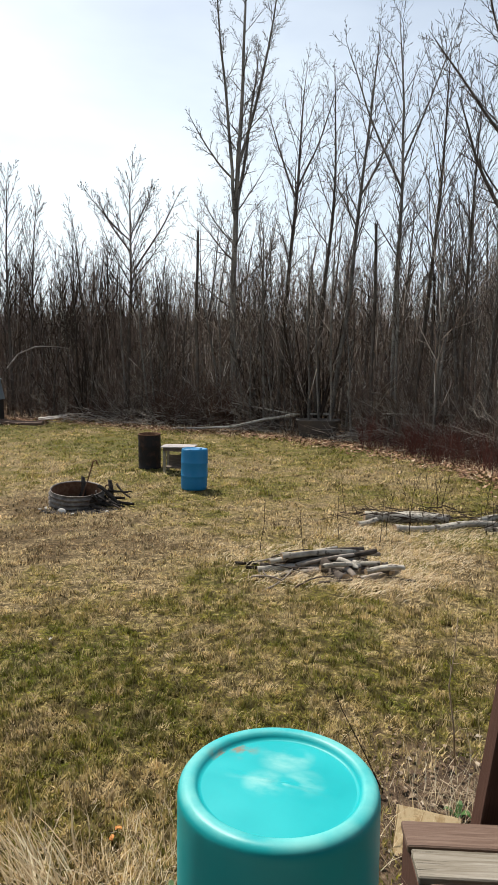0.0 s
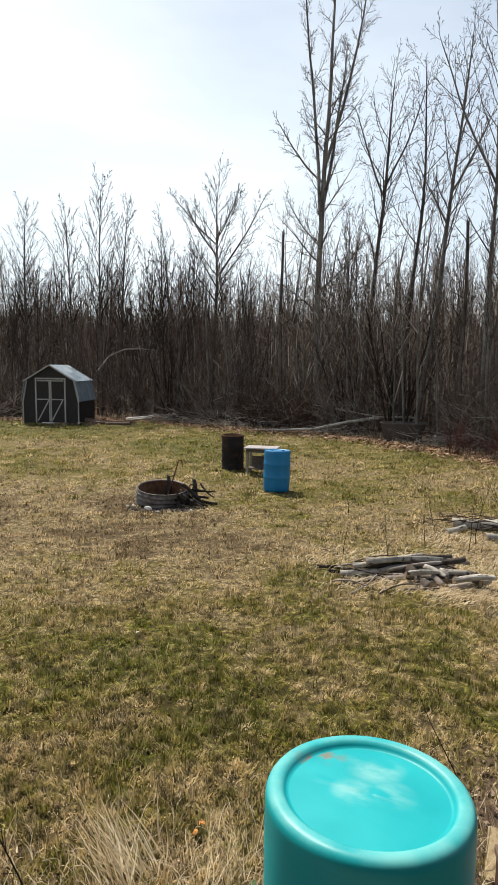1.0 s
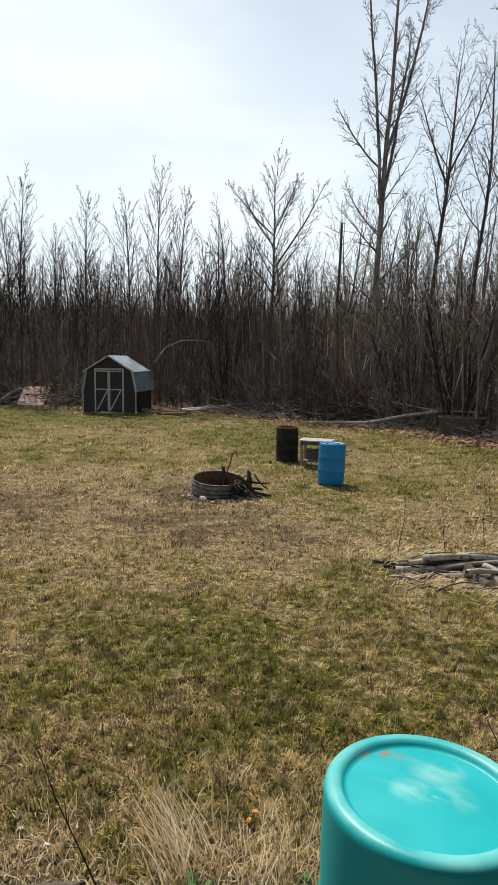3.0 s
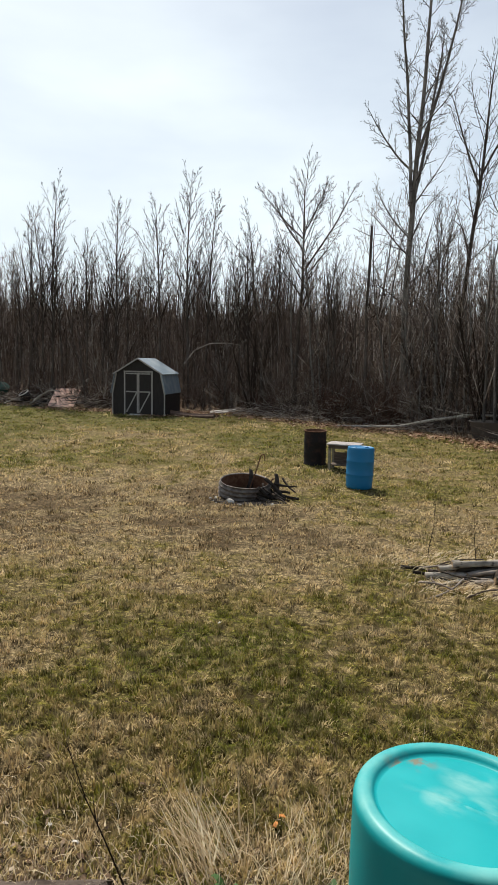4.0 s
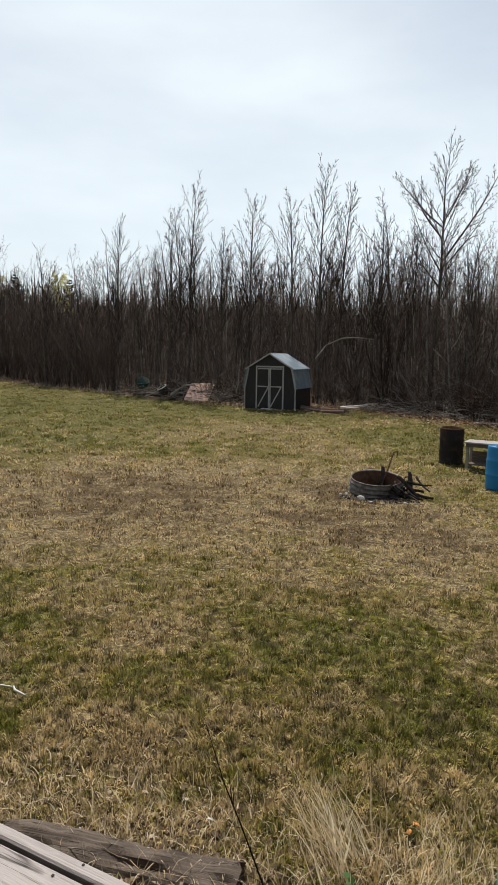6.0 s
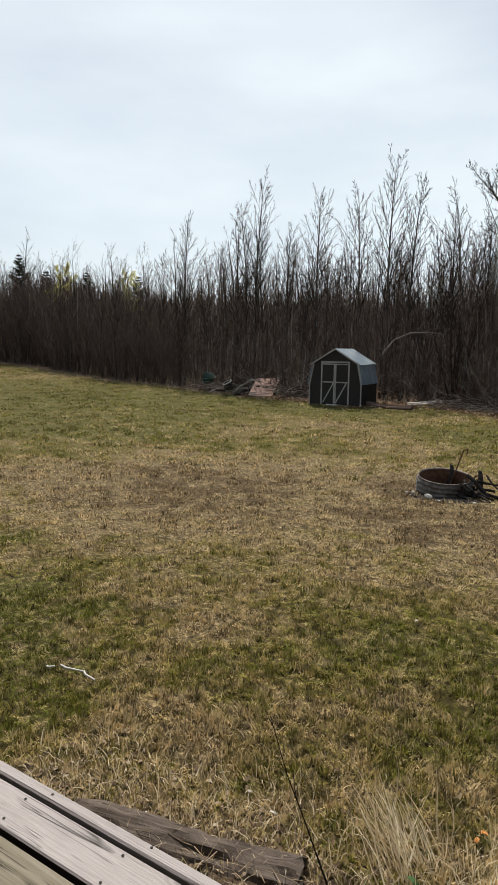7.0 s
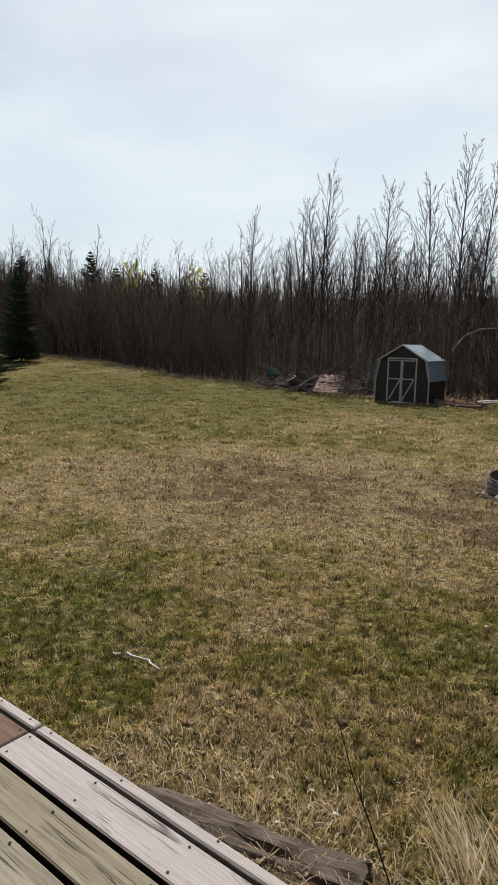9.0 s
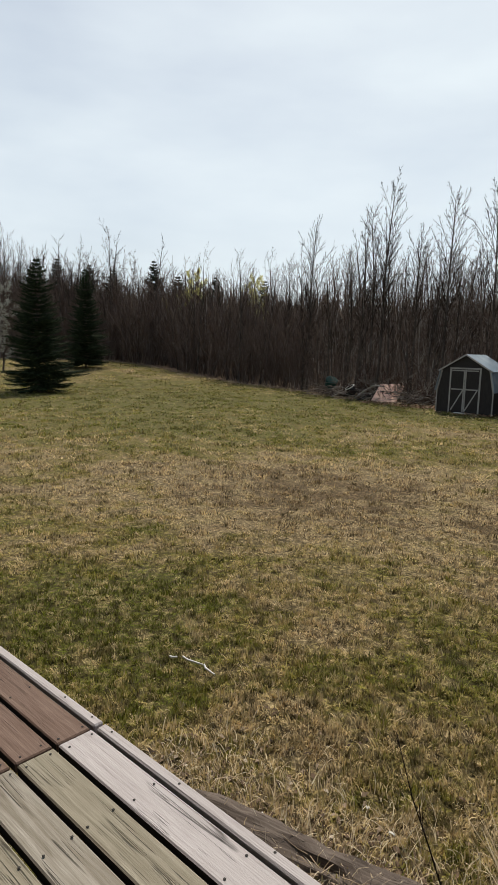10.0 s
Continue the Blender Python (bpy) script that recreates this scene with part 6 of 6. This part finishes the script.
def build_timber():
    rng = random.Random(14)
    a, b = Vector((-2.28, 1.80)), Vector((-1.21, 2.105))
    mid, way = (a + b) / 2, (b - a)
    bm = bmesh.new()
    n, k = 40, 20
    rings = []
    for i in range(n + 1):
        t = i / n
        ring = []
        for j in range(k):
            an = 2 * math.pi * j / k
            c, s = math.cos(an), math.sin(an)
            q = 0.088 * (1 + 0.16 * noise.noise(Vector((t * 9, c * 2, s * 2)))) / (abs(c) ** 4 + abs(s) ** 4) ** 0.25
            crack = 0.045 * max(0.0, noise.noise(Vector((t * 4, an * 3.1, 2.0)))) * (j % 3 == 0)
            ring.append(bm.verts.new(((t - 0.5) * way.length + (0.03 * noise.noise(Vector((c * 3, s * 3, 5))) if i in (0, n) else 0), (q - crack) * c, (q - crack) * s + 0.008 * math.sin(7 * t))))
        rings.append(ring)
    for u, v in zip(rings, rings[1:]):
        for j in range(k):
            bm.faces.new((u[j], u[(j + 1) % k], v[(j + 1) % k], v[j]))
    bm.faces.new(rings[0][::-1])
    bm.faces.new(rings[-1])
    bmesh.ops.recalc_face_normals(bm, faces=bm.faces)
    tagged(part("landscape_timber", bm, "timber", None, "", pose(mid.x, mid.y, 0.405, 14, 1.6, math.degrees(math.atan2(way.y, way.x)))), "old dark cracked timber edging the bed beside the deck", "timber")


build_timber()


def straw_tuft(name, label, spots, seed, hmin, hmax, per, lean=(0.0, 0.0), material="straw", w=0.0035, droop=0.22):
    g = random.Random(seed)
    verts, quads = [], []
    for x, y, spread in spots:
        for i in range(per):
            px, py = x + g.gauss(0, spread), y + g.gauss(0, spread)
            p = np.array([px, py, gz(px, py) - 0.005])
            h = g.uniform(hmin, hmax)
            a = g.uniform(0, 6.28)
            d = unit(np.array([lean[0] + g.gauss(0, 0.38), lean[1] + g.gauss(0, 0.38), 1.0]))
            ww = w * g.uniform(0.6, 1.3)
            ox = np.array([math.cos(a), math.sin(a), 0]) * ww / 2
            last = None
            for j in range(4):
                f = 1 - j / 3.3
                k = len(verts)
                verts += [p - ox * f, p + ox * f]
                if last is not None:
                    quads.append((last, last + 1, k + 1, k))
                last = k
                p = p + d * h / 3
                d = unit(d + np.array([g.gauss(0, 0.12) + lean[0] * 0.3, g.gauss(0, 0.12) + lean[1] * 0.3, -droop]))
    me = as_mesh(name, np.array(verts), np.array(quads))
    return tagged(part(name, me, material), label, "dry grass", kind="stuff")


brush_heap("bed_twigs", "small dead twigs scattered over the bed beside the deck", [(-2.2, 1.75, 0.5, 0.2, 0.02), (-1.5, 1.9, 0.6, 0.22, 0.02), (-0.8, 2.1, 0.5, 0.25, 0.02), (1.1, 2.95, 0.3, 0.25, 0.02)], 35, "dry_stalk", 40, 0.16, 0.18)
straw_tuft("straw_tuft", "tuft of long dry straw grass by the bed", [(-0.86, 2.42, 0.05), (-0.92, 2.50, 0.05), (-0.82, 2.34, 0.06), (-0.98, 2.55, 0.06), (-0.78, 2.5, 0.07)], 3, 0.16, 0.36, 24, (-0.62, 0.40), "straw", 0.011, 0.03)
straw_tuft("bed_straw", "dry grass stems along the bed beside the deck", [(-2.6 + 0.16 * i, 2.02 + 0.03 * i + 0.25 * math.sin(i * 2.1), 0.16) for i in range(17)] + [(-3.4 + 0.2 * i, 1.45 + 0.12 * math.sin(i), 0.12) for i in range(8)] + [(-3.2 + 0.18 * i, 1.52 + 0.1 * math.sin(2 * i), 0.10) for i in range(9)], 4, 0.04, 0.15, 130, (0, 0), "straw", 0.007, 0.45)
straw_tuft("step_straw", "dry grass stems round the steps", [(0.55, 2.75, 0.2), (0.9, 3.0, 0.25), (1.3, 3.1, 0.25), (0.5, 3.2, 0.3), (-0.35, 2.6, 0.12), (-0.5, 2.4, 0.12), (1.0, 2.75, 0.1), (-0.25, 2.2, 0.1)], 6, 0.08, 0.32, 80, (0, 0), "straw", 0.005)
straw_tuft("pile_straw", "flattened dry straw round the wood piles", [(0.3 + 0.22 * i, 6.9 + 0.25 * math.sin(i), 0.2) for i in range(9)] + [(0.1 + 0.3 * i, 8.0 + 0.3 * math.sin(2 * i), 0.3) for i in range(9)] + [(1.6 + 0.4 * i, 9.4 + 0.5 * math.sin(1.7 * i), 0.35) for i in range(10)], 7, 0.07, 0.22, 230, (0.8, -0.5), "straw", 0.011, 0.35)
straw_tuft("edge_straw", "pale dry grass along the edge of the lawn", [(-float(edge_of_wood(a)) * 0.985 * math.sin(radians(a)), float(edge_of_wood(a)) * 0.985 * math.cos(radians(a)), 0.5) for a in np.arange(-24, 64, 1.1)], 8, 0.08, 0.35, 40, (0, 0), "straw", 0.012)


def weed_stem(x, y, pts, r, label, seed, shoots=6, mat="twig"):
    g = random.Random(seed)
    t = thing("dead_weed", label, "weed", pose(x, y, gz(x, y) - 0.01), "dead weed stems")
    P = [np.array(p, float) for p in pts]
    n = len(P) - 1
    part("stem", pipe(pts, [r * (1 - 0.6 * i / n) for i in range(n + 1)]), mat, t)
    for i in range(shoots):
        k = g.randrange(1, n)
        f = g.random()
        q = P[k] * (1 - f) + P[k + 1] * f
        d = unit(np.array([g.gauss(0, 0.8), g.gauss(0, 0.8), 0.8]))
        part("side_shoot", as_mesh("side_shoot", *tubes([(*q, *(q + d * g.uniform(0.05, 0.16)), r * 0.4, r * 0.15)], 5)), mat, t)


weed_stem(-0.92, 1.92, [(0, 0, 0), (-0.10, 0.01, 0.22), (-0.20, 0.02, 0.42), (-0.29, 0.03, 0.58), (-0.37, 0.03, 0.80)], 0.004, "dark dead weed stem leaning in the bed", 1, 8)
weed_stem(1.22, 3.36, [(0, 0, 0), (-0.02, 0, 0.25), (-0.06, 0, 0.5), (-0.03, 0.02, 0.7), (-0.02, 0.03, 0.9)], 0.006, "pale dead weed stem beside the steps", 2, 7, "dry_stalk")
weed_stem(0.75, 3.1, [(0, 0, 0), (-0.1, 0.05, 0.2), (-0.22, 0.1, 0.42), (-0.3, 0.14, 0.6)], 0.004, "thin dark dead weed stem beside the steps", 4, 2)


def build_saplings():
    g = random.Random(91)
    for i in range(34):
        if i < 4:
            x, y, h = ((0.18, 8.3, 0.9), (0.75, 7.75, 0.8), (1.35, 8.9, 0.75), (1.9, 8.7, 0.9))[i]
        else:
            x, y, h = g.uniform(1.6, 6.2), g.uniform(8.6, 12.8), g.uniform(0.6, 1.7)
        t = thing("sapling", "thin bare sapling stem among the wood piles", "sapling", pose(x, y, gz(x, y) - 0.02), "saplings by the wood piles")
        segs, p, d = [], np.array([0.0, 0.0, 0.0]), unit(np.array([g.gauss(0, 0.12), g.gauss(0, 0.12), 1.0]))
        tw = []
        for j in range(6):
            d = unit(d + np.array([g.gauss(0, 0.07), g.gauss(0, 0.07), 0.04]))
            q = p + d * h / 6
            segs.append((*p, *q, 0.006 * (1 - j / 7), 0.006 * (1 - (j + 1) / 7)))
            if j > 1:
                for _ in range(2):
                    e = unit(d + np.array([g.gauss(0, 0.6), g.gauss(0, 0.6), 0.15]))
                    tw.append((*q, *(q + e * h * 0.16), 0.003, 0.0015))
            p = q
        part("stem", pipe([q[:3] for q in segs] + [segs[-1][3:6]], [q[6] for q in segs] + [segs[-1][7]], 5), "twig", t)
        part("crown", as_mesh("crown", *tubes(tw, 3)), "twig", t)


build_saplings()


def build_bits():
    g = random.Random(5)
    for x, y, ln, turn in ((-3.50, 2.76, 0.20, 10), (-3.30, 2.79, 0.16, -12), (-3.57, 2.70, 0.06, 38)):
        segs = [(0, 0.01, 0.040, ln * 0.3, -0.008, 0.038, 0.007, 0.009), (ln * 0.3, -0.008, 0.038, ln, 0.0, 0.040, 0.009, 0.006)]
        tagged(part("peeled_stick", as_mesh("peeled_stick", *tubes(segs, 6)), "white", None, "", pose(x, y, gz(x, y), 0, 0, turn)), "short white peeled stick on the lawn", "stick", "peeled sticks")
    for name, mat, spots, label in (("dry_leaf", "orange", ((-0.61, 2.78), (-0.63, 2.72)), "orange dry leaf lying on the turf"), ("wood_chip", "stone", ((-1.66, 5.06), (-1.5, 2.35), (-1.68, 2.42), (-2.0, 2.0), (-1.75, 1.95), (-6.2, 8.3), (0.05, 11.6)), "small pale wood chip on the turf")):
        for x, y in spots:
            bm = bmesh.new()
            bmesh.ops.create_grid(bm, x_segments=3, y_segments=2, size=0.03)
            for v in bm.verts:
                v.co = Vector((v.co.x * 0.5, v.co.y * 0.3, 0.008 * math.cos(v.co.x * 40) + g.uniform(-0.003, 0.003)))
            bmesh.ops.solidify(bm, geom=bm.faces[:], thickness=0.003)
            tagged(part(name, bm, mat, None, "", pose(x, y, gz(x, y) + 0.03, g.uniform(-20, 20), g.uniform(-20, 20), g.uniform(0, 360))), label, "leaf" if mat == "orange" else "wood chip", name + "s on the lawn")
    for x, y in ((-0.30, 2.35), (-0.75, 2.3), (1.08, 2.9)):
        t = thing("green_weed", "small green weed sprouting in the bed", "weed", pose(x, y, gz(x, y)), "green weeds")
        for i in range(9):
            a, ln = g.uniform(0, 360), g.uniform(0.04, 0.09)
            bm = bmesh.new()
            bmesh.ops.create_grid(bm, x_segments=4, y_segments=2, size=0.5)
            for v in bm.verts:
                u = v.co.x + 0.5
                v.co = Vector((u * ln, v.co.y * 0.035 * math.sin(math.pi * min(0.98, u + 0.08)), 0.05 * math.sin(u * 2.2) * ln / 0.06))
            part("leaf", bm, "leaf", t, "", pose(0, 0, 0.01, 0, 0, a))


build_bits()


def build_leaf_litter():
    g = np.random.default_rng(44)
    n = 2600
    x, y = g.uniform(-2.8, 0.3, n), 1.35 + g.gamma(2.0, 0.22, n)
    k = n // 4
    x[:k], y[:k] = g.normal(1.15, 0.35, k), g.normal(2.95, 0.3, k)
    z = ground_z(x, y) + g.uniform(0.004, 0.02, n)
    a, w, l = g.uniform(0, 6.28, n), g.uniform(0.006, 0.016, n), g.uniform(0.012, 0.034, n)
    ux, uy = np.cos(a), np.sin(a)
    t1, t2 = g.uniform(-0.6, 0.6, n), g.uniform(-0.6, 0.6, n)
    c = [np.stack([x + su * ux * l - sv * uy * w, y + su * uy * l + sv * ux * w, z + su * l * t1 * 0.5 + sv * w * t2 * 0.5 + 0.004 * abs(sv)], 1) for su, sv in ((-1, 0), (0, -1), (1, 0), (0, 1))]
    v = np.stack(c, 1).reshape(-1, 3)
    tagged(part("leaf_litter", as_mesh("leaf_litter", v, np.arange(4 * n).reshape(-1, 4)), "dead_leaf"), "small dead brown leaves on the bed by the deck", "leaf litter", kind="stuff")


build_leaf_litter()


def build_edge_litter():
    g = np.random.default_rng(45)
    n = 10000
    az = g.uniform(-24, 34, n)
    r = edge_of_wood(az) + g.normal(-1.2, 0.8, n)
    r[:1500] = 0
    az[:1500] = g.uniform(18, 25, 1500)
    r[:1500] = g.uniform(28.3, 31.5, 1500)
    x, y = -r * np.sin(np.radians(az)), r * np.cos(np.radians(az))
    z = ground_z(x, y) + g.uniform(0.01, 0.07, n)
    a, w, l = g.uniform(0, 6.28, n), g.uniform(0.02, 0.05, n), g.uniform(0.04, 0.09, n)
    ux, uy = np.cos(a), np.sin(a)
    t1, t2 = g.uniform(-1.2, 1.2, n), g.uniform(-1.0, 1.0, n)
    c = [np.stack([x + su * ux * l - sv * uy * w, y + su * uy * l + sv * ux * w, z + su * l * t1 * 0.5 + sv * w * t2 * 0.5], 1) for su, sv in ((-1, 0), (0, -1), (1, 0), (0, 1))]
    v = np.stack(c, 1).reshape(-1, 3)
    tagged(part("edge_litter", as_mesh("edge_litter", v, np.arange(4 * n).reshape(-1, 4)), "russet"), "russet fallen leaves along the edge of the wood", "leaf litter", kind="stuff")


build_edge_litter()

# unseen wall and eave behind the deck, added to keep sky light off the barrel
wall = part("wall_house", box(18.0, 0.2, 5.0, None, 0.0), "house", None, "", pose(-1.0, -1.25, 0.0))
tagged(wall, "unseen plain brown boarded wall added behind the deck to block sky light", "wall", kind="structure")
eave = part("roof_eave", box(18.0, 1.6, 0.16, None, 0.0), "house", None, "", pose(-1.0, -0.75, 5.0))
tagged(eave, "unseen plain brown slab added above the wall to block sky light", "eave", kind="structure")
